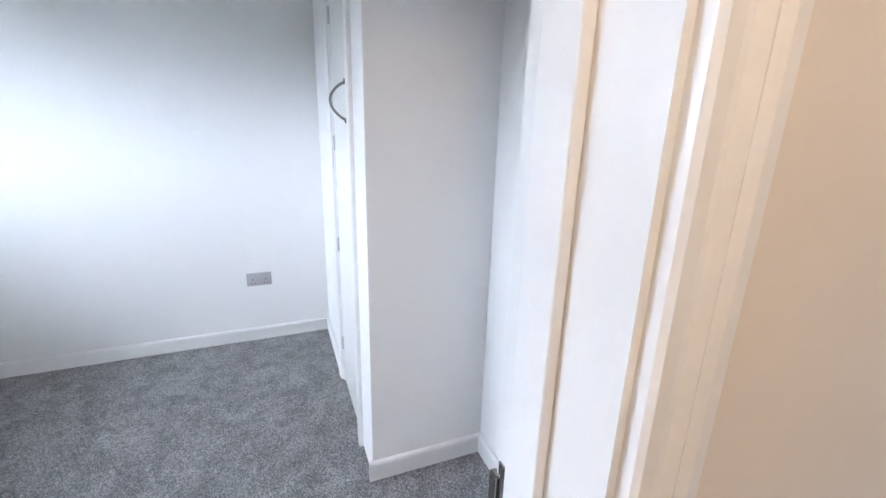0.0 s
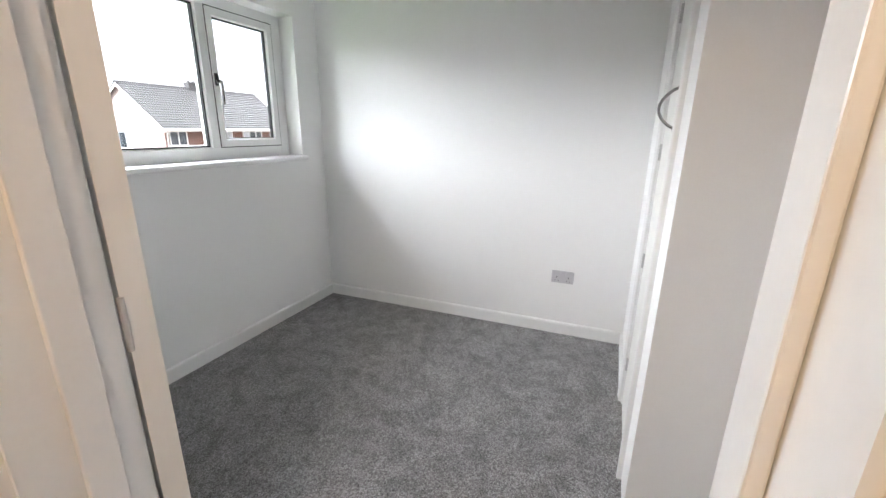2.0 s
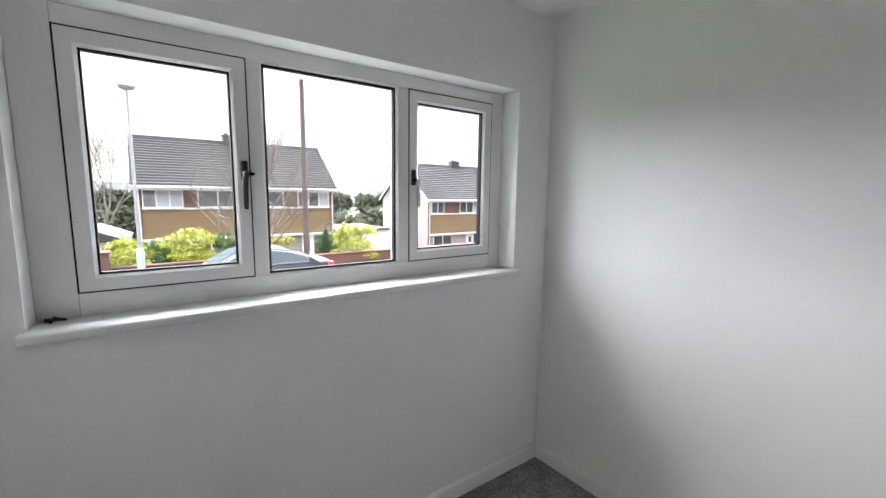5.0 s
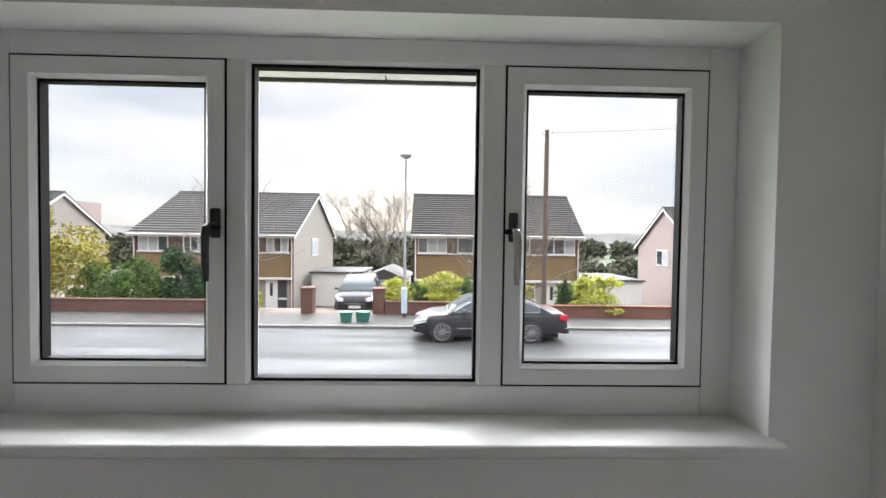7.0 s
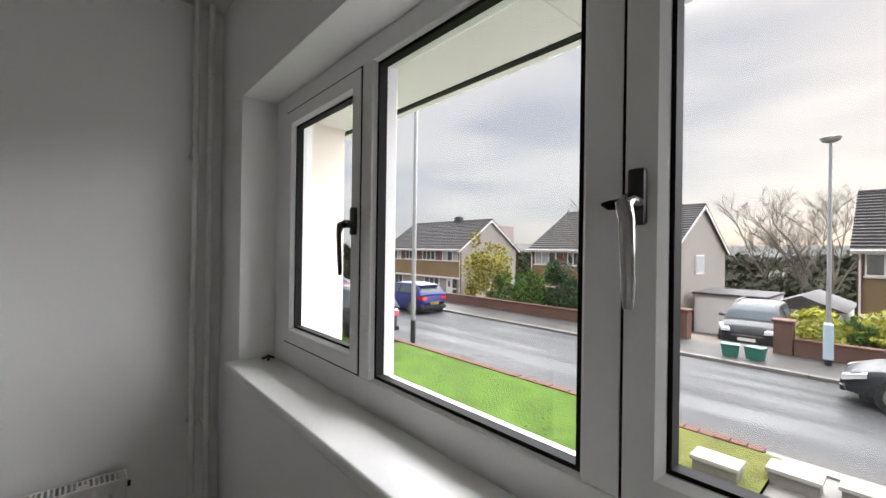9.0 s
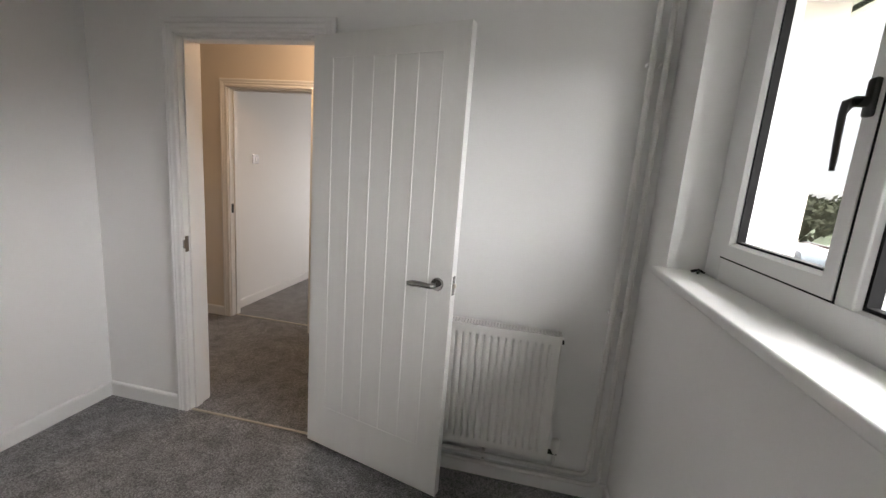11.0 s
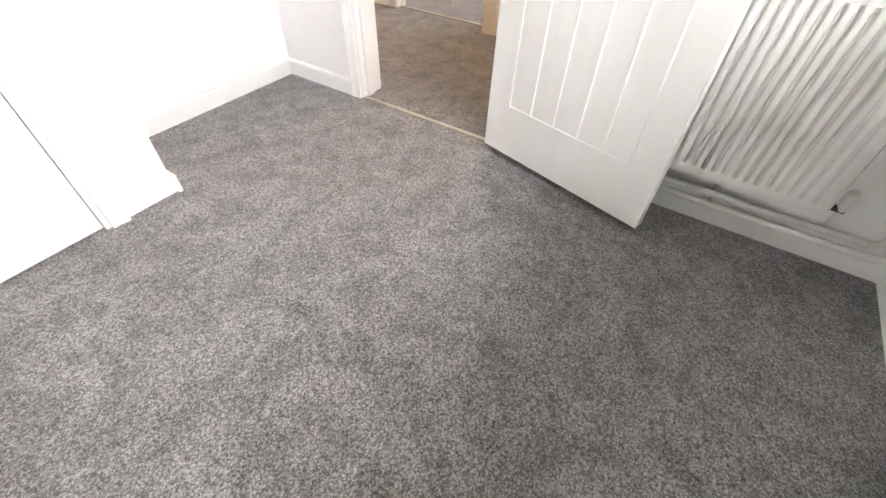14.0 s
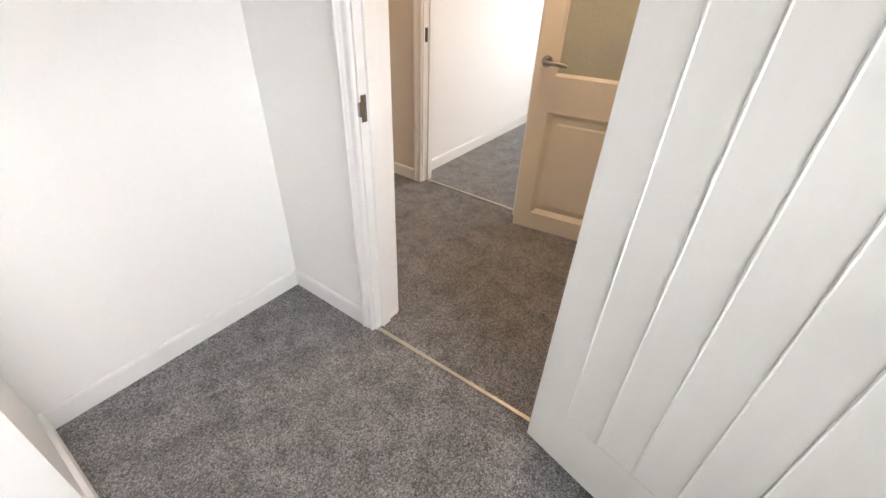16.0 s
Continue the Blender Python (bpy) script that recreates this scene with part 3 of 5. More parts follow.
# ---- hall and the room across it ----
HX = -1.35      # hall face of the far wall
FY = -0.36      # side wall of the far room
A0, A1 = -0.27, 0.50
bm = bmesh.new()
box(bm, HX - 0.11, HX, -1.6, A0 - 0.012, -0.02, 2.6)
box(bm, HX - 0.11, HX, A1 + 0.012, 0.60, -0.02, 2.6)
box(bm, HX - 0.11, HX, 1.362, 3.4, -0.02, 2.6)
box(bm, HX - 0.11, HX, A0 - 0.012, A1 + 0.012, DH + 0.012, 2.6)
box(bm, HX - 0.11, HX, 0.60, 1.362, DH + 0.012, 2.6)
solid("wall_hall_west", bm, "hallpaint", "cream painted hall wall with two doorways", "wall")
solid("wall_hall_south", B(HX - 0.11, WT, -1.7, -1.6, -0.02, 2.6), "hallpaint", "cream painted hall end wall", "wall")
solid("wall_hall_north", B(HX - 0.11, -0.30, 3.3, 3.4, -0.02, 2.6), "hallpaint", "cream painted hall end wall", "wall")
bm = bmesh.new()
box(bm, WT - 0.004, WT, -1.6, DY0 - 0.08, 0, H)
box(bm, WT - 0.004, WT, DY1 + 0.08, 3.3, 0, H)
box(bm, WT - 0.004, WT, DY0 - 0.08, DY1 + 0.08, DH + 0.08, H)
solid("wall_hall_east", bm, "hallpaint", "cream painted hall side of the bedroom wall", "wall")
solid("wall_hall_back", B(WT, W0, -1.7, -0.7, -0.02, 2.6), "hallpaint", "plain wall closing the hall", "wall")
solid("wall_hall_corner", B(-0.30, WT - 0.005, N1, 3.4, -0.02, 2.6), "hallpaint", "plain wall closing the hall", "wall")
solid("floor_hall", B(HX - 0.11, W0 - 0.001, -1.6, 3.3, -0.12, -0.002), "carpet", "grey brown fitted carpet in the hall", "carpet")
solid("ceiling_hall", B(HX - 0.11, WT - 0.001, -1.6, 3.3, H, H + 0.1), "ceiling", "white painted hall ceiling", "ceiling")
skirting("baseboard_hall_west", [(HX, -1.6), (HX, A0 - 0.07)], (1, 0))
skirting("baseboard_hall_east", [(WT - 0.004, -1.6), (WT - 0.004, DY0 - 0.072)], (-1, 0))
door_lining("door_lining_across", HX - 0.11, HX, A0, A1, DH, "gloss", HX - 0.05)
casing("door_casing_across", "x", HX, 1, A0, A1, DH)
part("strike_plate", B(HX - 0.04, HX - 0.015, A0 - 0.001, A0 + 0.003, 0.955, 1.035, 0.0008), "darkmetal", bpy.data.objects["door_lining_across"])
solid("threshold_across", B(HX - 0.060, HX - 0.042, A0, A1, 0.0, 0.006, 0.0025), "brass", "thin metal carpet strip across the doorway", "threshold")
solid("floor_far_room", B(-4.6, HX - 0.11, FY - 0.1, 2.9, -0.12, -0.002), "carpet", "grey fitted carpet in the room across the hall", "carpet")
solid("ceiling_far_room", B(-4.6, HX - 0.11, FY - 0.1, 2.9, H, H + 0.1), "ceiling", "white painted ceiling", "ceiling")
solid("wall_far_south", B(-4.6, HX - 0.11, FY - 0.12, FY, -0.02, 2.6), "plaster", "white painted wall of the room across the hall", "wall")
solid("wall_far_north", B(-4.6, HX - 0.11, 2.9, 3.0, -0.02, 2.6), "plaster", "plain white wall of the far room", "wall")
bm = bmesh.new()
box(bm, -4.7, -4.5, FY, 0.4, -0.02, 2.6)
box(bm, -4.7, -4.5, 2.0, 2.9, -0.02, 2.6)
box(bm, -4.7, -4.5, 0.4, 2.0, -0.02, 1.0)
box(bm, -4.7, -4.5, 0.4, 2.0, 2.15, 2.6)
solid("wall_far_west", bm, "plaster", "plain white wall with the far room's window", "wall")
skirting("baseboard_far", [(-4.5, FY), (HX - 0.11, FY)], (0, 1))
sw = thing("light_switch", (-1.813, FY, 1.434), "small white light switch on the wall", "light switch")
part("plate", B(-1.856, -1.771, FY, FY + 0.009, 1.392, 1.477, 0.003), "socket", sw)
part("rocker", B(-1.822, -1.804, FY + 0.008, FY + 0.013, 1.420, 1.450, 0.002), "gloss", sw)

# half-glazed door in the hall, slightly ajar
gd = thing("door_2", (0, 0, 0), "cream half-glazed panel door standing ajar in the hall", "door", kind="structure")
GW = 0.762
part("stile", B(0, 0.10, 0, 0.04, 0, 1.978), "cream", gd)
part("stile", B(GW - 0.10, GW, 0, 0.04, 0, 1.978), "cream", gd)
part("bottom_rail", B(0.10, GW - 0.10, 0, 0.04, 0, 0.11), "cream", gd)
part("lock_rail", B(0.10, GW - 0.10, 0, 0.04, 0.72, 0.90), "cream", gd)
part("top_rail", B(0.10, GW - 0.10, 0, 0.04, 1.87, 1.978), "cream", gd)
part("raised_panel", B(0.105, GW - 0.105, 0.020, 0.032, 0.11, 0.72), "cream", gd)
part("panel_moulding", ring(bmesh.new(), 0.10, GW - 0.10, 0.11, 0.72, 0.026, -0.003, 0.021, 0.020), "cream", gd)
part("panel_field", B(0.158, GW - 0.158, 0.006, 0.022, 0.168, 0.662, 0.008), "cream", gd)
part("obscured_pane", B(0.10, GW - 0.10, 0.016, 0.022, 0.90, 1.87), "frost", gd, "obscured glass pane")
part("glazing_moulding", ring(bmesh.new(), 0.10, GW - 0.10, 0.90, 1.87, 0.014, 0.004, 0.014, 0.008), "cream", gd)
lever_set(gd, (0.055, 0.0, 0.965), (0, -1, 0), (1, 0, 0))
gd.matrix_world = pose(-1.222, 0.566, 0.012, 0, 0, math.degrees(math.atan2(1.33 - 0.566, -1.34 + 1.222)))
hl = thing("hall_lamp", (-0.80, 0.85, H), "small round white hall ceiling lamp, switched on", "ceiling lamp")
part("rose", disc(bmesh.new(), (-0.80, 0.85, H), (0, 0, -1), 0.05, 0.03), "gloss", hl, smooth=True)
part("flex", tube(bmesh.new(), [(-0.80, 0.85, H - 0.02), (-0.80, 0.85, 2.32)], 0.004, 8), "gloss", hl)
part("shade", ring(bmesh.new(), -0.88, -0.72, 2.30, 2.32, 0.05, 0.77, 0.93), "gloss", hl)

# ---- outside ----
RZ = -1.55       # road


def brick_material(name, c1, c2, mortar, scale=1.0, bw=0.225, bh=0.075, flat=False):
    m = material(name, (1, 1, 1), 0.85, 30, 0.10, 0.8, 0.14, 0.4, 0.006, spec=0.3)
    n, l = m.node_tree.nodes, m.node_tree.links
    tc = [x for x in n if x.type == "TEX_COORD"][0]
    sc = [x for x in n if x.type == "VECT_MATH"][0]
    mp = n.new("ShaderNodeMapping")
    mp.inputs["Rotation"].default_value = (radians(90), 0, 0) if not flat else (0, 0, 0)
    br = n.new("ShaderNodeTexBrick")
    br.inputs["Scale"].default_value = scale
    br.inputs["Brick Width"].default_value, br.inputs["Row Height"].default_value = bw, bh
    br.inputs["Mortar Size"].default_value = 0.012 if bh > 0.1 else 0.006
    for k, c in (("Color1", c1), ("Color2", c2), ("Mortar", mortar)):
        br.inputs[k].default_value = (*c, 1)
    l.new(tc.outputs["Object"], mp.inputs["Vector"])
    l.new(mp.outputs["Vector"], br.inputs["Vector"])
    l.new(br.outputs["Color"], sc.inputs[0])
    return m


M["grass"] = material("lawn_grass", (0.056, 0.105, 0.012), 0.9, 22, 0.35, 2.4, 0.35, 0.9, 0.03, spec=0.15)
M["drygrass"] = material("mossy_yellow_grass", (0.090, 0.094, 0.022), 0.9, 18, 0.30, 2.0, 0.3, 0.9, 0.03, spec=0.15)
M["asphalt"] = material("wet_asphalt", (0.060, 0.060, 0.062), 0.62, 60, 0.15, 0.35, 0.30, 0.25, 0.004, spec=0.14, stretch=(0.25, 1, 1))
an, al = M["asphalt"].node_tree.nodes, M["asphalt"].node_tree.links
a_map = an.new("ShaderNodeMapping")
a_map.inputs["Scale"].default_value = (0.12, 1.3, 1)
a_wet = an.new("ShaderNodeTexNoise")
a_wet.inputs["Scale"].default_value, a_wet.inputs["Detail"].default_value = 1.1, 5
a_rng = an.new("ShaderNodeMapRange")
a_rng.inputs["From Min"].default_value, a_rng.inputs["From Max"].default_value = 0.38, 0.62
a_rng.inputs["To Min"].default_value, a_rng.inputs["To Max"].default_value = 0.42, 0.70
al.new([x for x in an if x.type == "TEX_COORD"][0].outputs["Object"], a_map.inputs["Vector"])
al.new(a_map.outputs["Vector"], a_wet.inputs["Vector"])
al.new(a_wet.outputs["Fac"], a_rng.inputs["Value"])
al.new(a_rng.outputs["Result"], an["Principled BSDF"].inputs["Roughness"])
M["paving"] = material("wet_pavement", (0.055, 0.051, 0.048), 0.6, 40, 0.12, 0.6, 0.25, 0.3, 0.004, spec=0.15)
M["drive"] = brick_material("drive_pavers", (0.11, 0.085, 0.068), (0.13, 0.105, 0.085), (0.06, 0.055, 0.05), bw=0.2, bh=0.1, flat=True)
M["kerb"] = material("concrete_kerb", (0.135, 0.125, 0.112), 0.6, 30, 0.1, 1.2, 0.15, 0.3, 0.004)
M["coping"] = material("pale_coping_stone", (0.25, 0.238, 0.22), 0.7, 25, 0.08, 2.0, 0.12, 0.3, 0.004)
M["field"] = material("far_meadow", (0.05, 0.065, 0.03), 0.95, 0.6, 0.25, 0.05, 0.25, 0.5, 0.05)
# distance haze is mixed into the hills' pale grey base colour
M["hill"] = material("hazed_hillside", (0.115, 0.115, 0.110), 1.0, 0.10, 0.30, 0.012, 0.25, 0.3, 0.5, spec=0.0)
M["brick"] = brick_material("red_brick", (0.105, 0.048, 0.034), (0.14, 0.070, 0.050), (0.11, 0.09, 0.08))
M["brickdark"] = brick_material("damp_red_brick", (0.13, 0.050, 0.033), (0.17, 0.070, 0.048), (0.11, 0.09, 0.08))
M["roof"] = material("dark_concrete_tiles", (0.042, 0.038, 0.038), 0.75, 7, 0.22, 0.6, 0.18, 0.4, 0.01)
M["render"] = material("grey_pebbledash", (0.25, 0.225, 0.20), 0.95, 40, 0.12, 0.6, 0.08, 0.5, 0.01)
M["palerender"] = material("pale_pink_render", (0.30, 0.24, 0.225), 0.95, 40, 0.08, 0.6, 0.06, 0.4, 0.01)
M["cladding"] = brick_material("tan_hung_tiles", (0.225, 0.158, 0.082), (0.185, 0.125, 0.062), (0.09, 0.06, 0.035), bw=0.26, bh=0.13)
M["whiteout"] = material("outdoor_white_paint", (0.58, 0.57, 0.55), 0.55, 20, 0.05, 1, 0.07, 0.1, 0.002)
M["darkglass"] = material("dark_window_glass", (0.035, 0.04, 0.045), 0.06, 2, 0.2, 1, 0.2, 0.0)
M["curtain"] = material("pale_net_curtain", (0.32, 0.33, 0.34), 0.9, 20, 0.12, 3, 0.15, 0.2, 0.005, stretch=(6, 1, 0.4))
M["soffit"] = material("soffit_board", (0.64, 0.625, 0.60), 0.5, 30, 0.02, 2, 0.03, 0.1, 0.001)
M["bark"] = material("grey_brown_bark", (0.145, 0.125, 0.105), 0.95, 14, 0.2, 2, 0.15, 0.6, 0.01, stretch=(1, 1, 0.25))
M["timber"] = material("brown_timber_pole", (0.105, 0.078, 0.062), 0.85, 20, 0.15, 1, 0.15, 0.5, 0.006, stretch=(1, 1, 0.1))
M["galv"] = material("grey_galvanised_steel", (0.33, 0.33, 0.33), 0.5, 25, 0.08, 1.2, 0.12, 0.1, 0.002, metal=0.4)
M["paleblue"] = material("pale_blue_painted_steel", (0.40, 0.50, 0.56), 0.5, 25, 0.05, 1.5, 0.08, 0.1, 0.002)
M["teal"] = material("teal_plastic", (0.018, 0.125, 0.095), 0.45, 30, 0.05, 3, 0.1, 0.05, 0.002)
M["leafdark"] = material("dark_evergreen_leaves", (0.030, 0.060, 0.026), 0.8, 9, 0.35, 1.1, 0.25, 0.0, spec=0.1)
M["leafgreen"] = material("green_leaves", (0.060, 0.105, 0.024), 0.8, 9, 0.35, 1.2, 0.25, 0.0, spec=0.1)
M["woods"] = material("winter_woodland", (0.052, 0.056, 0.036), 0.9, 2.5, 0.4, 0.25, 0.35, 0.0, spec=0.05)
M["leafyellow"] = material("yellow_green_leaves", (0.30, 0.31, 0.03), 0.55, 9, 0.30, 1.3, 0.25, 0.0, spec=0.3)
M["leafolive"] = material("autumn_yellow_leaves", (0.25, 0.22, 0.035), 0.6, 8, 0.40, 1.3, 0.30, 0.0, spec=0.3)
M["tyre"] = material("tyre_rubber", (0.010, 0.010, 0.011), 0.8, 60, 0.1, 5, 0.1, 0.2, 0.002)
M["alloy"] = material("alloy_rim", (0.36, 0.36, 0.37), 0.3, 40, 0.04, 5, 0.05, 0.05, 0.001, metal=0.9)
M["redlamp"] = material("red_tail_lamp", (0.42, 0.015, 0.03), 0.15, 30, 0.05, 4, 0.05, 0.0)
M["clearlamp"] = material("clear_head_lamp", (0.62, 0.63, 0.65), 0.1, 30, 0.05, 4, 0.05, 0.0, metal=0.3)
M["plateyellow"] = material("yellow_number_plate", (0.60, 0.42, 0.03), 0.4, 30, 0.02, 4, 0.03, 0.0)
M["platewhite"] = material("white_number_plate", (0.65, 0.65, 0.63), 0.4, 30, 0.02, 4, 0.03, 0.0)
M["carglass"] = material("tinted_car_glass", (0.07, 0.085, 0.095), 0.10, 2, 0.1, 1, 0.1, 0.0, spec=0.2)
for nm, c in (("paint_grey", (0.022, 0.023, 0.027)), ("paint_black", (0.014, 0.015, 0.017)), ("paint_blue", (0.018, 0.022, 0.125)),
              ("paint_pale", (0.40, 0.50, 0.56)), ("paint_darkgrey", (0.028, 0.030, 0.032))):
    M[nm] = material("car_" + nm, c, 0.38, 300, 0.01, 1, 0.04, 0.0, metal=0.0, spec=0.22, coat=0.03)

# ground, nearest last
solid("ground", B(-900, 900, 40.0, 1500, -5.0, -4.0), "field", "rough green ground running to the horizon", "ground")
solid("ground_west", B(-900, -160, -400, 39.9, -5.0, -3.0), "field", "rough green ground beyond the street's end", "ground")
bm = bmesh.new()
prism(bm, [(18.45, -1.475), (21.0, -1.70), (29.0, -3.40), (40.0, -4.0), (40.0, -5.0), (18.45, -5.0)], lambda u, v, d: (d, u, v), -160, 160)
solid("ground_gardens", bm, "drive", "sloping paved drives and front gardens across the road", "ground")
solid("road", B(-160, 160, 10.45, 16.15, -1.8, RZ), "asphalt", "wet grey asphalt street with sheen", "road")
solid("pavement", B(-160, 160, 16.30, 18.45, -1.8, RZ + 0.08), "paving", "wet dark pavement across the road", "pavement")
solid("lawn", B(-9.2, 0.55, 3.13, 10.2, -1.8, RZ + 0.09), "grass", "bright green front lawn", "lawn")
solid("lawn_edge", B(-0.9, 0.55, 8.2, 10.2, -1.8, RZ + 0.094), "drygrass", "yellowed mossy corner of the lawn", "lawn")
solid("path_front", B(0.55, 160, 3.13, 10.2, -1.8, RZ + 0.02), "kerb", "pale concrete front path", "path")
solid("drive_side", B(-160, -9.2, 3.13, 10.2, -1.8, RZ + 0.02), "paving", "wet drive beside the lawn", "drive")
solid("channel_near", B(-160, 160, 10.45, 10.95, -1.6, RZ + 0.006), "paving", "pale concrete channel along the street", "road")
rnd = random.Random(5)
kerb = thing("kerb_far", (0, 16.2, RZ), "pale concrete kerb stones along the far pavement", "kerb", kind="structure")
stone = mesh_of("kerb_stone", B(0, 0.905, 16.15, 16.30, -1.8, RZ + 0.09, 0.012, 1), "kerb")
for i in range(52):
    ob = new("kerb_stone", stone)
    ob.parent = kerb
    ob.matrix_parent_inverse = kerb.matrix_world.inverted()
    ob.location = (-31 + i * 0.915, 0, rnd.uniform(-0.006, 0.006))
solid("kerb_run", B(15.7, 160, 16.15, 16.30, -1.8, RZ + 0.09), "kerb", "pale kerb further along the street", "kerb")
edge = thing("kerb_near", (0, 10.3, RZ), "row of red edging bricks between lawn and street", "kerb", kind="structure")
solid("kerb_base", B(-160, 160, 10.2, 10.45, -1.8, RZ + 0.05), "kerb", "concrete bed under the edging bricks", "kerb")
eb = mesh_of("brick", B(0, 0.215, 10.21, 10.40, RZ + 0.02, RZ + 0.115, 0.008, 1), "brick")
for i in range(44):
    ob = new("brick", eb)
    ob.parent = edge
    ob.matrix_parent_inverse = edge.matrix_world.inverted()
    ob.location = (-9.6 + i * 0.226, rnd.uniform(-0.006, 0.006), rnd.uniform(-0.008, 0.006))

# blades of lawn
for nm, mat, count, tall in (("grass_blades", "grass", 7000, 0.013), ("moss_blades", "drygrass", 700, 0.012)):
    bm = bmesh.new()
    for i in range(count):
        x, y = rnd.uniform(-9.1, 0.5), 10.15 - 5.4 * rnd.random() ** 1.2
        k = 0.35 + 1.3 * max(0.0, noise.noise(Vector((x * 1.1, y * 1.1, 3.0))) + 0.35)
        h, w, a, q = tall * k * rnd.uniform(0.4, 1.0), rnd.uniform(0.008, 0.020), rnd.uniform(0, 6.28), rnd.uniform(-0.05, 0.05)
        dx, dy = math.cos(a) * w, math.sin(a) * w
        bm.faces.new([bm.verts.new(p) for p in ((x - dx, y - dy, RZ + 0.09), (x + dx, y + dy, RZ + 0.09), (x + q, y + q * 0.7, RZ + 0.09 + h))])
    solid(nm, bm, mat, "short uneven blades of lawn grass", "grass", kind="stuff")

# eaves of the own house
for i in range(6):
    solid("soffit", B(-6 + i * 2.4, -3.606 + i * 2.4, N1, 3.42, 2.190, 2.210, 0.002), "soffit", "white soffit board under the eaves", "eaves")
# solid black strip stands in for the shade between soffit and gutter
solid("soffit_gap", B(-6, 8.4, 3.42, 3.450, 2.186, 2.206), "gasket", "black strip drawn for the shaded gap between soffit and gutter", "eaves")
bm = bmesh.new()
tube(bm, [(-6, 3.498, 2.255), (8.4, 3.498, 2.255)], 0.055, 14)
solid("gutter", bm, "soffit", "white plastic gutter along the eaves", "gutter", smooth=True)
solid("wall_outer_below", B(-6, 8, N0 + 0.1, N1 - 0.001, -1.8, -0.2), "render", "rendered outer wall below the window", "wall")
solid("wall_outer_side", B(-6, -0.3, N0 + 0.1, N1 - 0.001, -0.2, 2.62), "whiteout", "rendered outer wall beside the window", "wall")
solid("wall_outer_end", B(2.75, 8, N0 + 0.1, N1 - 0.001, -0.2, 2.62), "whiteout", "rendered outer wall beside the window", "wall")
solid("roof_own", B(-6, 8, -2, 3.53, 2.62, 2.75), "roof", "plain roof over the house", "roof")


def house_window(root, x0, x1, z0, z1, y, lights, seed):
    """A banded white window in a front facing -y."""
    r = random.Random(seed)
    fr = part("window", ring(bmesh.new(), x0, x1, z0, z1, 0.06, y - 0.05, y + 0.05), "whiteout", root, "white-framed window")
    w = (x1 - x0) / lights
    for i in range(lights):
        a, b = x0 + i * w, x0 + (i + 1) * w
        if i:
            part("mullion", B(a - 0.035, a + 0.035, y - 0.045, y + 0.04, z0 + 0.05, z1 - 0.05), "whiteout", fr)
        part("pane", B(a + 0.03, b - 0.03, y - 0.005, y + 0.02, z0 + 0.05, z1 - 0.05), r.choice(("darkglass", "darkglass", "curtain")), fr)
    part("sill", B(x0 - 0.05, x1 + 0.05, y - 0.12, y, z0 - 0.07, z0, 0.01), "whiteout", fr)
    return fr


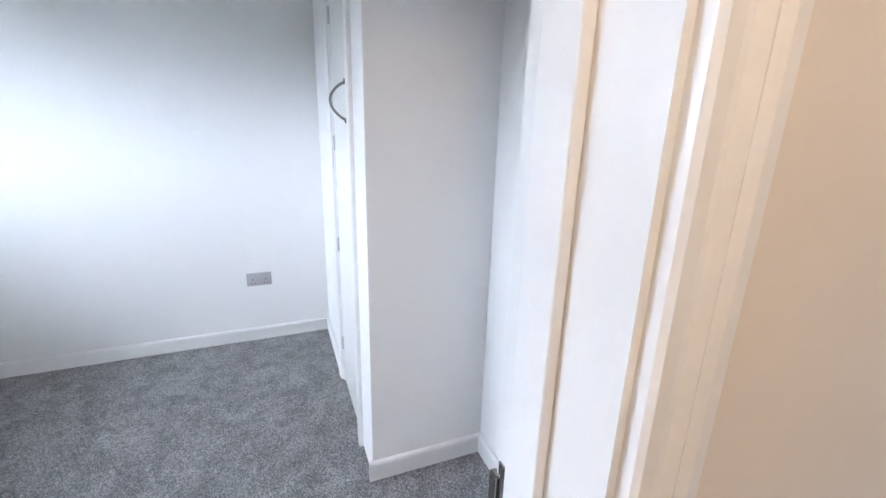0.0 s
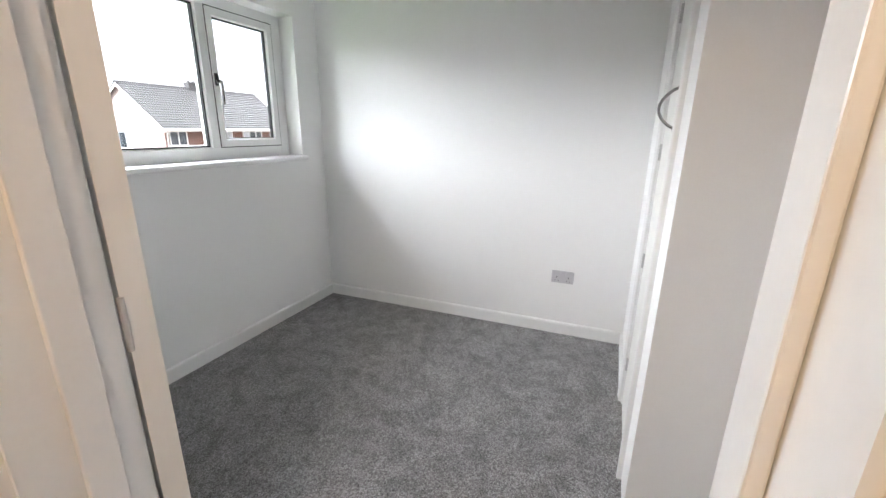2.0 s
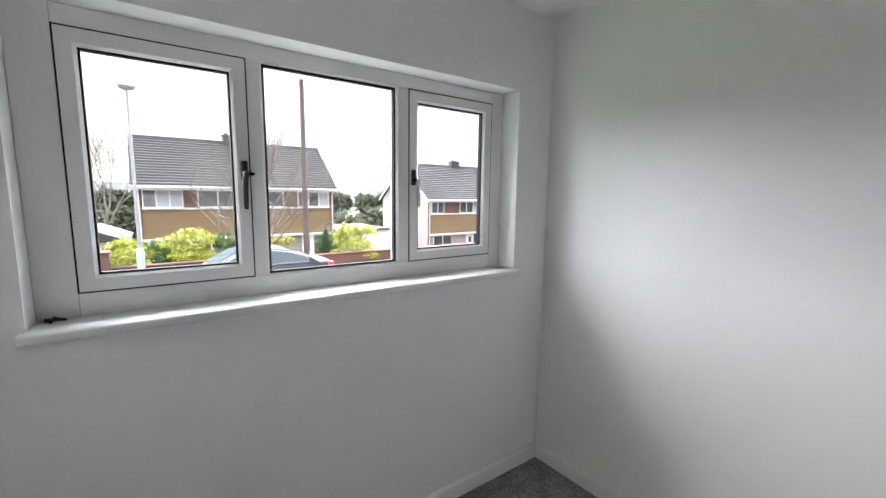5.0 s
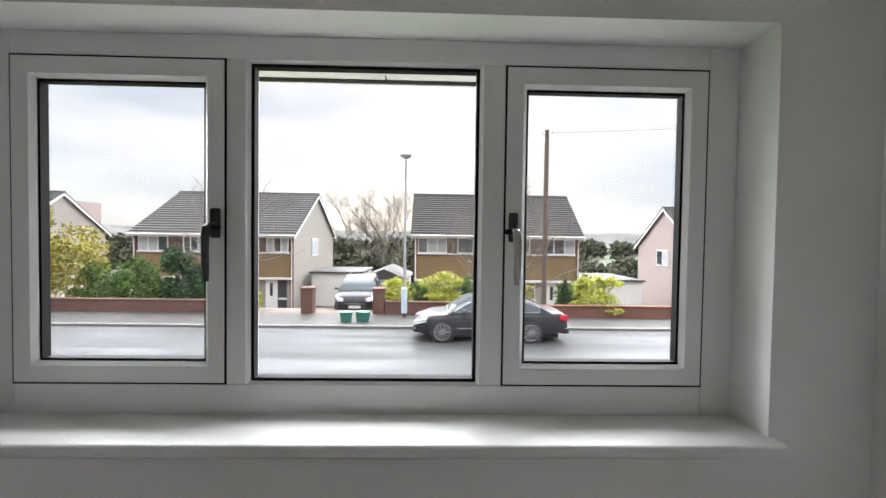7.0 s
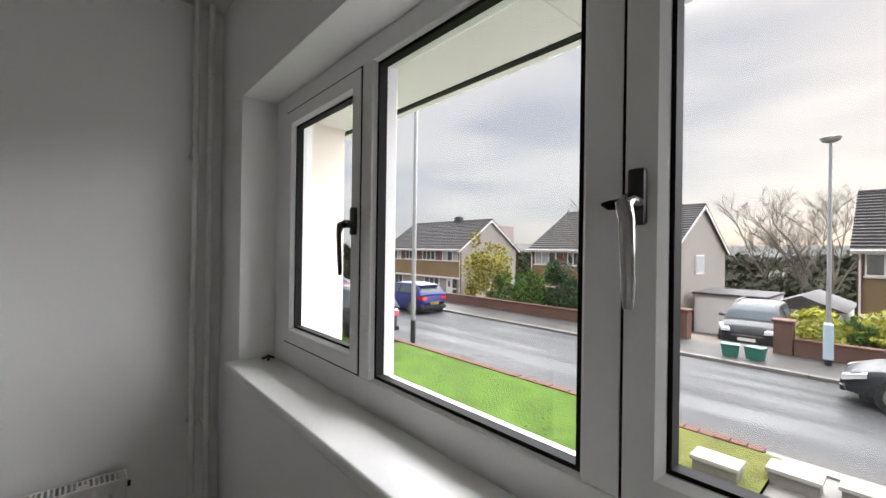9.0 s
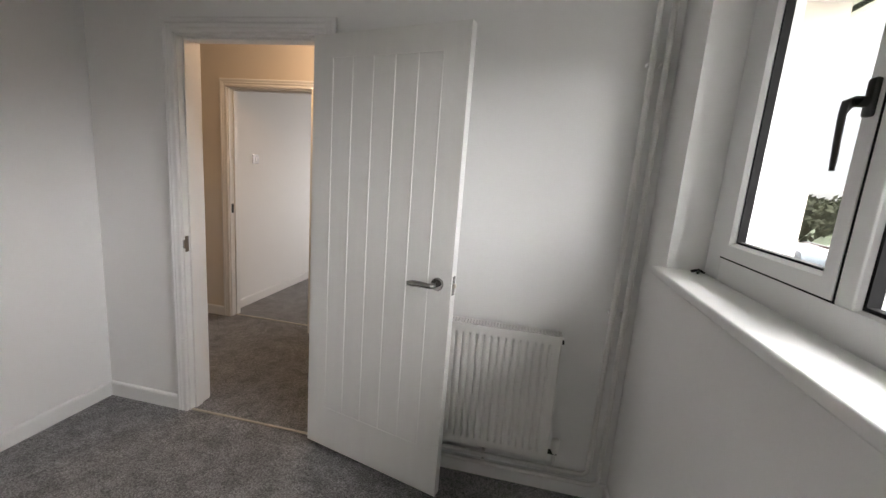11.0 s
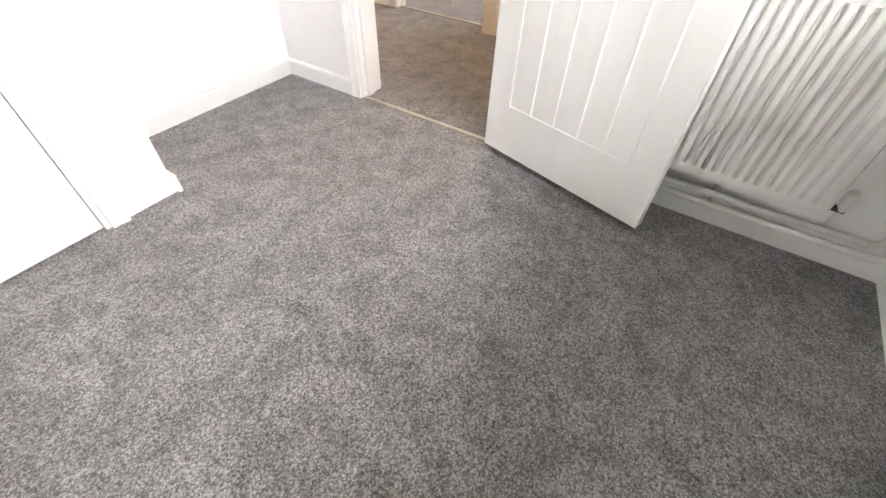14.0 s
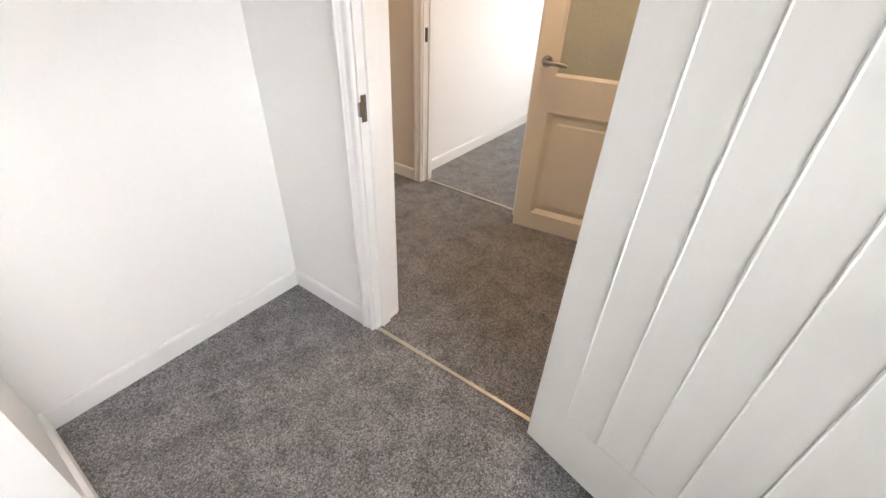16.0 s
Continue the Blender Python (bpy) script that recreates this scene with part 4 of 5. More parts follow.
def house(name, x0, x1, y, depth, z0, eave, ridge, label, upper, lower, doors, chimneys, gable="render", seed=1, courses=19):
    root = thing(name, ((x0 + x1) / 2, y + depth / 2, z0), label, "house", "houses across the road")
    part("wall", B(x0, x1, y, y + depth, z0 - 1.0, eave), gable, root, "grey pebbledash wall")
    zc0, zc1 = eave - 2.88, eave - 1.20
    part("cladding", B(x0 + 0.22, x1 - 0.22, y - 0.07, y - 0.002, zc0, zc1), "cladding", root, "tan hung tile band")
    part("brick_front", B(x0 + 0.22, x1 - 0.22, y - 0.03, y - 0.002, zc1, eave - 0.05), "brick", root, "red brick piers between windows")
    part("brick_pier", B(x0, x0 + 0.22, y - 0.10, y - 0.002, z0, eave), "brick", root)
    part("brick_pier", B(x1 - 0.22, x1, y - 0.10, y - 0.002, z0, eave), "brick", root)
    part("lintel_band", B(x0 + 0.1, x1 - 0.1, y - 0.30, y - 0.003, zc0 - 0.14, zc0 - 0.003, 0.01), "whiteout", root, "white canopy board")
    part("sill_band", B(x0 + 0.22, x1 - 0.22, y - 0.11, y - 0.072, zc1 - 0.06, zc1 + 0.05), "whiteout", root)
    part("fascia", B(x0 - 0.2, x1 + 0.2, y - 0.47, y - 0.44, eave - 0.16, eave + 0.02), "whiteout", root, "white fascia board")
    part("gutter", tube(bmesh.new(), [(x0 - 0.2, y - 0.52, eave - 0.02), (x1 + 0.2, y - 0.52, eave - 0.02)], 0.055, 8), "whiteout", root)
    part("downpipe", tube(bmesh.new(), [(x1 - 0.1, y - 0.5, eave - 0.05), (x1 - 0.1, y - 0.16, eave - 0.4), (x1 - 0.1, y - 0.16, z0)], 0.04, 8), "whiteout", root, "white downpipe")
    part("downpipe", tube(bmesh.new(), [(x0 + 0.1, y - 0.5, eave - 0.05), (x0 + 0.1, y - 0.16, eave - 0.4), (x0 + 0.1, y - 0.16, z0)], 0.04, 8), "whiteout", root)
    for xs, s in ((x0, 0.2), (x1, -0.2)):
        bm = bmesh.new()
        prism(bm, [(y, eave), (y + depth, eave), (y + depth / 2, ridge - 0.05)], lambda u, v, d: (d, u, v), xs, xs + s)
        part("gable", bm, gable, root)
        for yy in (y - 0.5, y + depth + 0.5):
            bm = bmesh.new()
            o = -s / 0.2
            prism(bm, [(yy, eave - 0.26), (yy, eave - 0.06), (y + depth / 2, ridge - 0.04), (y + depth / 2, ridge - 0.26)],
                  lambda u, v, d: (d, u, v), xs + o * 0.16, xs + o * 0.20)
            part("bargeboard", bm, "whiteout", root, "white bargeboard")
    for side in (0, 1):
        bm = bmesh.new()
        ya, yb = (y - 0.5, y + depth / 2) if side == 0 else (y + depth + 0.5, y + depth / 2)
        za = eave - 0.06
        for i in range(courses):
            t0, t1 = i / courses, (i + 1) / courses
            p0, q0 = ya + (yb - ya) * t0, za + (ridge - za) * t0
            p1, q1 = ya + (yb - ya) * t1, za + (ridge - za) * t1
            prism(bm, [(p0, q0), (p0, q0 + 0.11), (p1, q1 + 0.015), (p1, q1)], lambda u, v, d: (d, u, v), x0 - 0.22, x1 + 0.22)
        part("roof", bm, "roof", root, "dark tiled roof slope in courses")
    part("ridge_tiles", tube(bmesh.new(), [(x0 - 0.22, y + depth / 2, ridge + 0.02), (x1 + 0.22, y + depth / 2, ridge + 0.02)], 0.11, 8), "roof", root)
    for cx in chimneys:
        ch = part("chimney", B(cx - 0.45, cx + 0.45, y + depth / 2 - 0.3, y + depth / 2 + 0.3, ridge - 0.6, ridge + 0.42), "roof", root, "brick chimney stack")
        part("chimney_cap", B(cx - 0.5, cx + 0.5, y + depth / 2 - 0.35, y + depth / 2 + 0.35, ridge + 0.42, ridge + 0.49), "roof", ch)
        for dx in (-0.22, 0.2):
            part("chimney_pot", tube(bmesh.new(), [(cx + dx, y + depth / 2, ridge + 0.48), (cx + dx, y + depth / 2, ridge + 0.66)], [0.11, 0.09], 10), "roof", ch)
    for k, (a, b, n) in enumerate(upper):
        house_window(root, a, b, zc1 + 0.05, eave - 0.14, y - 0.07, n, seed * 10 + k)
    for k, (a, b, n) in enumerate(lower):
        house_window(root, a, b, zc0 - 1.45, zc0 - 0.16, y - 0.04, n, seed * 10 + 5 + k)
    for a, b in doors:
        d = part("door", B(a, b, y - 0.07, y - 0.004, z0, zc0 - 0.18, 0.01), "whiteout", root, "white front door")
        part("door_glass", B(a + 0.3, b - 0.3, y - 0.085, y - 0.072, z0 + 1.0, zc0 - 0.4), "darkglass", d)
        part("handle", tube(bmesh.new(), [(b - 0.12, y - 0.10, z0 + 0.95), (b - 0.12, y - 0.10, z0 + 1.1)], 0.015, 6), "alloy", d)
        part("side_light", B(b + 0.05, b + 0.62, y - 0.05, y - 0.004, z0 + 0.05, zc0 - 0.2), "darkglass", root)
        part("side_light_rail", B(b + 0.05, b + 0.62, y - 0.06, y - 0.045, z0 + 0.75, z0 + 0.88), "whiteout", root)
    return root


HB = house("house", -18.95, -8.15, 30.4, 11.0, -3.5, 1.66, 5.05, "semi-detached house with grey gable, tan hung tiles and dark roof",
           [(-18.6, -16.6, 3), (-15.6, -14.1, 3), (-13.6, -12.4, 2), (-12.1, -10.5, 3), (-10.0, -8.5, 3)],
           [(-18.0, -16.0, 3), (-13.2, -10.8, 3)], [(-10.05, -9.25)], [-13.8], seed=2)
gw = part("gable_window", B(-8.16, -8.09, 34.4, 36.2, 0.10, 1.45), "whiteout", HB, "white gable window")
part("pane", B(-8.10, -8.07, 34.5, 36.1, 0.20, 1.35), "curtain", gw)
HA = house("house", -42.0, -28.5, 31.5, 8.7, -3.3, 1.58, 4.9, "semi-detached house with pale grey gable and loft extension",
           [(-41.2, -39.0, 3), (-38.0, -35.9, 3), (-34.8, -32.6, 3), (-31.4, -29.0, 3)], [(-41.0, -38.6, 3), (-34.4, -31.9, 3)], [(-30.7, -29.8)], [-33.6], seed=3)
part("loft_extension", B(-30.4, -28.7, 36.4, 40.0, 2.6, 4.35), "palerender", HA, "pale loft extension box")
HC = house("house", 0.15, 11.1, 29.05, 6.9, -3.4, 1.80, 4.80, "semi-detached house with tan hung tiles behind a bare tree",
           [(0.4, 2.3, 3), (3.0, 5.1, 2), (5.9, 7.8, 2), (8.7, 10.8, 3)], [(1.6, 3.6, 2), (6.4, 8.2, 2)], [(0.5, 1.3), (8.9, 9.7)], [5.4], seed=4)
HD = house("house", 19.85, 32.0, 30.3, 8.1, -3.7, 1.10, 4.30, "semi-detached house with pale pinkish gable and tan hung tiles",
           [(20.15, 21.5, 2), (23.2, 25.5, 3), (26.6, 28.6, 3), (29.6, 31.6, 3)], [(20.4, 22.4, 2), (27.0, 29.4, 3)], [(24.0, 24.9)], [25.6], gable="palerender", seed=6)
gw = part("gable_window", B(19.79, 19.86, 33.6, 35.3, -0.35, 0.95), "whiteout", HD, "white gable window")
part("pane", B(19.77, 19.80, 33.7, 34.4, -0.25, 0.85), "curtain", gw)
part("pane", B(19.77, 19.80, 34.5, 35.2, -0.25, 0.85), "darkglass", gw)


def garage(x0, x1, y0, y1, z0, z1, door, label, roof="render"):
    g = thing("garage", ((x0 + x1) / 2, y0, z0), label, "garage")
    part("wall", B(x0, x1, y0, y1, z0 - 0.8, z1), "whiteout", g)
    if door == "pitched":
        bm = bmesh.new()
        prism(bm, [(x0 - 0.2, z1), (x1 + 0.2, z1), ((x0 + x1) / 2, z1 + 0.75)], lambda u, v, d: (u, d, v), y0 - 0.2, y1)
        part("roof", bm, "roof", g, "low grey felt roof")
    else:
        part("roof", B(x0 - 0.1, x1 + 0.1, y0 - 0.2, y1, z1, z1 + 0.14), "roof", g)
        dd = part("door", B(x0 + 0.15, x1 - 0.15, y0 - 0.06, y0 - 0.004, z0, z1 - 0.15), "whiteout", g, "white up-and-over door")
        for i in range(5):
            z = z0 + 0.3 + i * 0.35
            part("door_rib", B(x0 + 0.2, x1 - 0.2, y0 - 0.075, y0 - 0.06, z, z + 0.03), "whiteout", dd)
    return g


garage(-27.4, -25.2, 31.9, 36, -3.4, -1.45, "flat", "flat-roofed garage with white door beside house")
garage(-7.7, -3.9, 33.0, 38, -3.6, -1.12, "flat", "white flat-roofed garage at the end of the drive")
garage(-3.7, -0.5, 31.5, 38, -3.6, -1.38, "pitched", "white garage with low dark pitched roof")
garage(12.6, 17.0, 32.0, 38, -3.6, -1.40, "flat", "pale flat-roofed garage beside the house")


# ---- garden walls ----
def garden_wall(x0, x1, y, z1, mat, label):
    w = thing("garden_wall", ((x0 + x1) / 2, y, RZ), label, "garden wall")
    part("brickwork", B(x0, x1, y, y + 0.22, RZ - 0.2, z1), mat, w)
    n = max(1, round((x1 - x0) / 0.46))
    for i in range(n):
        a = x0 + (x1 - x0) * i / n
        part("coping", B(a + 0.004, a + (x1 - x0) / n - 0.004, y - 0.03, y + 0.25, z1, z1 + 0.06, 0.01, 1), mat, w)


def pillar(x, y, z1):
    w = thing("gate_pillar", (x, y, RZ), "square red brick gate pillar with pale cap", "pillar")
    part("shaft", B(x - 0.23, x + 0.23, y, y + 0.46, RZ - 0.2, z1), "brick", w)
    part("cap", B(x - 0.28, x + 0.28, y - 0.05, y + 0.51, z1, z1 + 0.07, 0.02), "brick", w)


garden_wall(-25.0, -6.75, 18.45, -1.02, "brick", "low red brick garden wall by shrubs")
pillar(-6.5, 18.4, -0.50)
pillar(-3.65, 18.45, -0.50)
pillar(-0.78, 18.45, -0.50)
garden_wall(-0.52, 5.0, 18.5, -1.02, "brick", "low red brick garden wall by yellow bushes")
garden_wall(5.4, 14.5, 18.1, -1.05, "brickdark", "low dark damp brick garden wall")


# ---- plants ----
def leaves(bm, r, centre, radii, count, size, hollow=0.55):
    cx, cy, cz = centre
    for i in range(count):
        while True:
            p = Vector((r.uniform(-1, 1), r.uniform(-1, 1), r.uniform(-1, 1)))
            q = p.length
            if 0 < q < 1 and q > hollow * r.random() ** 0.5:
                break
        bump = 0.80 + 0.42 * noise.noise(p * 2.6 + Vector(centre))
        p = Vector((cx + p.x * radii[0] * bump, cy + p.y * radii[1] * bump, cz + p.z * radii[2] * bump))
        u = Vector((r.gauss(0, 1), r.gauss(0, 1), r.gauss(0, 1))).normalized()
        v = u.orthogonal().normalized()
        s = size * r.uniform(0.6, 1.4)
        bm.faces.new([bm.verts.new(p + u * a * s + v * b * s * 0.5) for a, b in ((-1, 0), (0, -1), (1, 0), (0, 1))])
    return bm


def shrub(place, radii, mat, label, seed, count=1500, size=0.075):
    r = random.Random(seed)
    x, y, z = place
    s = thing("shrub", place, label, "shrub", "garden shrubs")
    bm = bmesh.new()
    for i in range(7):
        a, q = r.uniform(0, 6.28), r.uniform(0.2, 0.7)
        tube(bm, [(x + math.cos(a) * 0.05, y + math.sin(a) * 0.05, z - 0.05), (x + math.cos(a) * radii[0] * q * 0.5, y + math.sin(a) * radii[1] * q * 0.5, z + radii[2] * 0.8),
                  (x + math.cos(a) * radii[0] * q, y + math.sin(a) * radii[1] * q, z + radii[2] * 1.5)], [0.03, 0.02, 0.006], 5)
    part("stems", bm, "bark", s)
    bm = bmesh.new()
    leaves(bm, r, (x, y, z + radii[2] * 0.85), [q * 0.86 for q in radii], count // 2, size)
    for k in range(26):
        a, up = r.uniform(0, 6.28), r.random()
        f = r.uniform(0.35, 0.95) * (1.0 - 0.25 * up)
        leaves(bm, r, (x + math.cos(a) * radii[0] * f, y + math.sin(a) * radii[1] * f, z + radii[2] * (0.25 + 1.7 * up)),
               [q * r.uniform(0.20, 0.42) for q in radii], count // 20, size * r.uniform(0.8, 1.15), 0.1)
    part("crown", bm, mat, s)
    return s


def bare_tree(place, height, spread, label, seed, lean=0.0, forks=4, depth=5, trunk=0.13, split=0.28, thin=0.006):
    """Tapered trunk with limbs that fork down to fine twigs."""
    r = random.Random(seed)
    t = thing("tree", place, label, "tree", "bare winter trees")
    trunk_bm, limb_bm, twig_bm = bmesh.new(), bmesh.new(), bmesh.new()

    def grow(p, d, length, rad, level):
        bm = trunk_bm if level == 0 else limb_bm if level < 3 else twig_bm
        pts, q = [p], p.copy()
        way = d.copy()
        for k in range(3):
            way = (way + Vector((r.gauss(0, 0.10), r.gauss(0, 0.10), 0.05 + r.gauss(0, 0.06)))).normalized()
            q = q + way * length / 3
            pts.append(q.copy())
        tube(bm, pts, [rad, rad * 0.86, rad * 0.73, rad * 0.6], 7 if level < 2 else 4 if level < 4 else 3)
        if level >= depth:
            return
        n = forks if level == 0 else r.choice((2, 3, 3, 4))
        for k in range(n):
            a = r.uniform(0, 6.28)
            side = Vector((math.cos(a), math.sin(a), 0)) * spread * (1.0 if level else 0.8)
            b = (way * r.uniform(0.6, 1.0) + side * r.uniform(0.5, 1.0)).normalized()
            at = pts[-1] if k < 2 else pts[r.choice((1, 2))]
            grow(at.copy(), b, length * r.uniform(0.58, 0.82), max(rad * 0.60, thin), level + 1)
    grow(Vector(place) - Vector((0, 0, 0.1)), Vector((lean, 0, 1)).normalized(), height * split, trunk, 0)
    part("trunk", trunk_bm, "bark", t, smooth=True)
    part("limbs", limb_bm, "bark", t)
    part("twigs", twig_bm, "bark", t, "fine bare twigs")
    return t


def leader_tree(place, height, reach, label, seed, boughs=30, start=0.27, rise0=0.15, rise1=0.7):
    """A young tree: one straight leader with rising boughs, side shoots and fine twigs."""
    r = random.Random(seed)
    t = thing("tree", place, label, "tree", "bare winter trees")
    trunk_bm, limb_bm, twig_bm = bmesh.new(), bmesh.new(), bmesh.new()
    base = Vector(place) - Vector((0, 0, 0.1))
    spine = [base + Vector((r.gauss(0, 0.02) * i * 0.3, r.gauss(0, 0.02) * i * 0.3, height * i / 8)) for i in range(9)]
    tube(trunk_bm, spine, [0.105, 0.09, 0.075, 0.06, 0.046, 0.034, 0.022, 0.013, 0.006], 8)

    def shoot(bm, p, d, length, rad, seg):
        pts, q, way = [p.copy()], p.copy(), d.copy()
        for k in range(4):
            way = (way + Vector((r.gauss(0, 0.09), r.gauss(0, 0.09), 0.05 + r.gauss(0, 0.06)))).normalized()
            q = q + way * length / 4
            pts.append(q.copy())
        tube(bm, pts, [rad, rad * 0.85, rad * 0.7, rad * 0.5, rad * 0.35], seg)
        return pts, way
    for i in range(boughs):
        f = start + (0.95 - start) * (i + r.random()) / boughs
        k = min(7, int(f * 8))
        p = spine[k].lerp(spine[k + 1], f * 8 - k)
        a = i * 2.4 + r.uniform(-0.5, 0.5)
        rise = rise0 + rise1 * f + r.uniform(-0.15, 0.2)
        d = Vector((math.cos(a), math.sin(a), rise)).normalized()
        pts, way = shoot(limb_bm, p, d, reach * (1.25 - f) * r.uniform(0.75, 1.1) + 0.25, 0.024 * (1.15 - f), 5)
        for m in range(7):
            b = (way + Vector((r.gauss(0, 0.55), r.gauss(0, 0.55), r.gauss(0.1, 0.3)))).normalized()
            sub, w2 = shoot(twig_bm, pts[1 + m % 4], b, reach * (1.2 - f) * r.uniform(0.25, 0.5) + 0.12, 0.011, 3)
            for q in range(3):
                c = (w2 + Vector((r.gauss(0, 0.6), r.gauss(0, 0.6), r.gauss(0.1, 0.3)))).normalized()
                shoot(twig_bm, sub[1 + q], c, reach * r.uniform(0.12, 0.28), 0.0065, 3)
    part("trunk", trunk_bm, "bark", t, smooth=True)
    part("limbs", limb_bm, "bark", t)
    part("twigs", twig_bm, "bark", t, "fine bare twigs")
    return t


leader_tree((-6.9, 19.2, -1.55), 5.6, 2.5, "slim bare street-side tree behind the brick pillar", 15)
leader_tree((4.5, 20.0, -1.6), 4.9, 3.5, "wide many-limbed bare garden tree", 4, boughs=48, start=0.10, rise0=0.45, rise1=0.35)
bare_tree((-4.6, 50, -4.1), 15, 0.65, "tall bare tree beyond the garages", 21, forks=6, depth=6, trunk=0.17, thin=0.010)
bare_tree((-8.2, 54, -4.1), 13, 0.7, "bare tree beyond the garages", 22, forks=6, depth=6, trunk=0.15, thin=0.010)
bare_tree((-2.7, 46, -4.1), 14, 0.5, "tall narrow bare tree beside the house", 23, depth=6, trunk=0.13, thin=0.010)
bare_tree((-23.5, 47, -4.1), 12.0, 0.7, "bare tree behind the houses", 24, forks=6, depth=6, trunk=0.14, thin=0.010)
bare_tree((13.0, 56, -4.1), 11.0, 0.7, "bare tree behind the house", 25, forks=6, depth=6, trunk=0.14, thin=0.010)

big = shrub((-14.03, 19.76, -1.58), (2.0, 1.4, 1.95), "leafolive", "tall yellowing shrub over the garden wall", 31, 2600, 0.085)
shrub((-12.46, 19.67, -1.58), (1.3, 1.0, 0.95), "leafgreen", "spreading green shrub behind the brick wall", 32, 1500)
shrub((-10.61, 19.57, -1.58), (1.3, 0.9, 1.05), "leafgreen", "mixed green shrub behind the brick wall", 36, 1500)
shrub((-8.76, 19.48, -1.58), (1.25, 1.0, 1.3), "leafdark", "dense dark evergreen shrub behind the brick wall", 33, 2400)
shrub((-7.19, 19.30, -1.58), (0.55, 0.5, 0.5), "leafyellow", "small yellow shrub beside the brick pillar", 34, 700, 0.06)
shrub((-6.17, 19.48, -1.58), (0.4, 0.4, 0.4), "leafyellow", "small yellow shrub beside the brick pillar", 35, 500, 0.06)
shrub((-0.02, 19.34, -1.58), (0.85, 0.6, 0.72), "leafyellow", "rounded bright yellow-green bush behind the wall", 41, 1800, 0.06)
shrub((1.69, 19.76, -1.58), (1.25, 0.8, 0.82), "leafyellow", "broad yellow-green bush in the front garden", 42, 2200, 0.06)
shrub((0.81, 19.48, -1.58), (0.5, 0.5, 0.62), "leafgreen", "upright green bush in the front garden", 47, 900, 0.06)
shrub((3.36, 20.13, -1.58), (0.9, 0.7, 0.75), "leafgreen", "olive green bush under the bare tree", 43, 1300, 0.06)
shrub((5.30, 20.13, -1.58), (0.9, 0.7, 0.62), "leafolive", "low olive bush under the bare tree", 44, 1100, 0.06)
shrub((8.17, 18.74, -1.58), (1.25, 0.8, 0.82), "leafyellow", "billowing bright yellow shrub over the low wall", 45, 2600, 0.06)
shrub((7.43, 19.76, -1.58), (0.7, 0.6, 0.75), "leafgreen", "pale green shrub in the front garden", 48, 900, 0.06)
cone = thing("conifer", (7.05, 19.3, -1.5), "small dark conical conifer behind the wall", "conifer")
part("trunk", tube(bmesh.new(), [(7.05, 19.3, -1.5), (7.05, 19.3, 0.0)], [0.05, 0.01], 6), "bark", cone)
bm = bmesh.new()
rc = random.Random(46)
for i in range(9):
    leaves(bm, rc, (7.05, 19.3, -1.35 + i * 0.15), (0.48 * (1 - i / 9.5), 0.48 * (1 - i / 9.5), 0.16), 170, 0.045, 0.2)
part("crown", bm, "leafdark", cone)
hedge = thing("hedge", (-8.8, 7.6, RZ), "clipped green hedge beside the drive", "hedge")
bm = bmesh.new()
rc = random.Random(49)
for i in range(14):
    leaves(bm, rc, (-10.6 + i * 0.20, 8.3 - 0.06 * i, -1.12), (0.30, 0.34, 0.42), 260, 0.045, 0.6)
part("crown", bm, "leafgreen", hedge)
bm = bmesh.new()
for i in range(9):
    tube(bm, [(-10.5 + i * 0.3, 8.27 - 0.09 * i, RZ - 0.05), (-10.45 + i * 0.3, 8.27 - 0.09 * i, -1.0)], [0.03, 0.01], 5)
part("stems", bm, "bark", hedge)


def woodland(name, x0, x1, y0, y1, z, top, mat, label, seed, clumps, size):
    r = random.Random(seed)
    bm = bmesh.new()
    for i in range(clumps):
        x, y = r.uniform(x0, x1), r.uniform(y0, y1)
        h = top * r.uniform(0.55, 1.0)
        leaves(bm, r, (x, y, z + h * 0.5), (h * r.uniform(0.35, 0.6), h * 0.4, h * 0.55), 260, size * 1.25, 0.3)
    return solid(name, bm, mat, label, "woodland", kind="stuff")


woodland("woods_behind", -24, 2, 50, 62, -4.2, 4.6, "woods", "dark mixed woodland behind the garages", 61, 70, 0.28)
woodland("woods_west", -75, -24, 52, 75, -3.8, 4.4, "woods", "mixed trees behind the far houses", 62, 60, 0.32)
woodland("woods_east", 11.5, 40, 46, 60, -4.2, 4.6, "woods", "dark evergreen trees beyond the house", 63, 60, 0.28)
woodland("woods_street", -150, -48, 20, 95, -3.4, 6.5, "woods", "green trees at the end of the street", 64, 230, 0.40)
woodland("woods_mid", -160, 160, 110, 190, -4.0, 6.5, "woods", "bare and evergreen woods in the valley", 65, 220, 0.7)
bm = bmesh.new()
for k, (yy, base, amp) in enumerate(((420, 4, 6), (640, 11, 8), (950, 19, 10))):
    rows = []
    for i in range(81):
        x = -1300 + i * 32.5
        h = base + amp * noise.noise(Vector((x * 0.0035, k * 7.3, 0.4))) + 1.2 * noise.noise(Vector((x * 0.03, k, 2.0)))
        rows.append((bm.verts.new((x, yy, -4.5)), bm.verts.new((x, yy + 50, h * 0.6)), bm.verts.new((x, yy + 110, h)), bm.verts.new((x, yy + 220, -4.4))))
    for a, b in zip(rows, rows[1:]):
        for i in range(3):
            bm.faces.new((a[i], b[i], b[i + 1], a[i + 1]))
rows = []
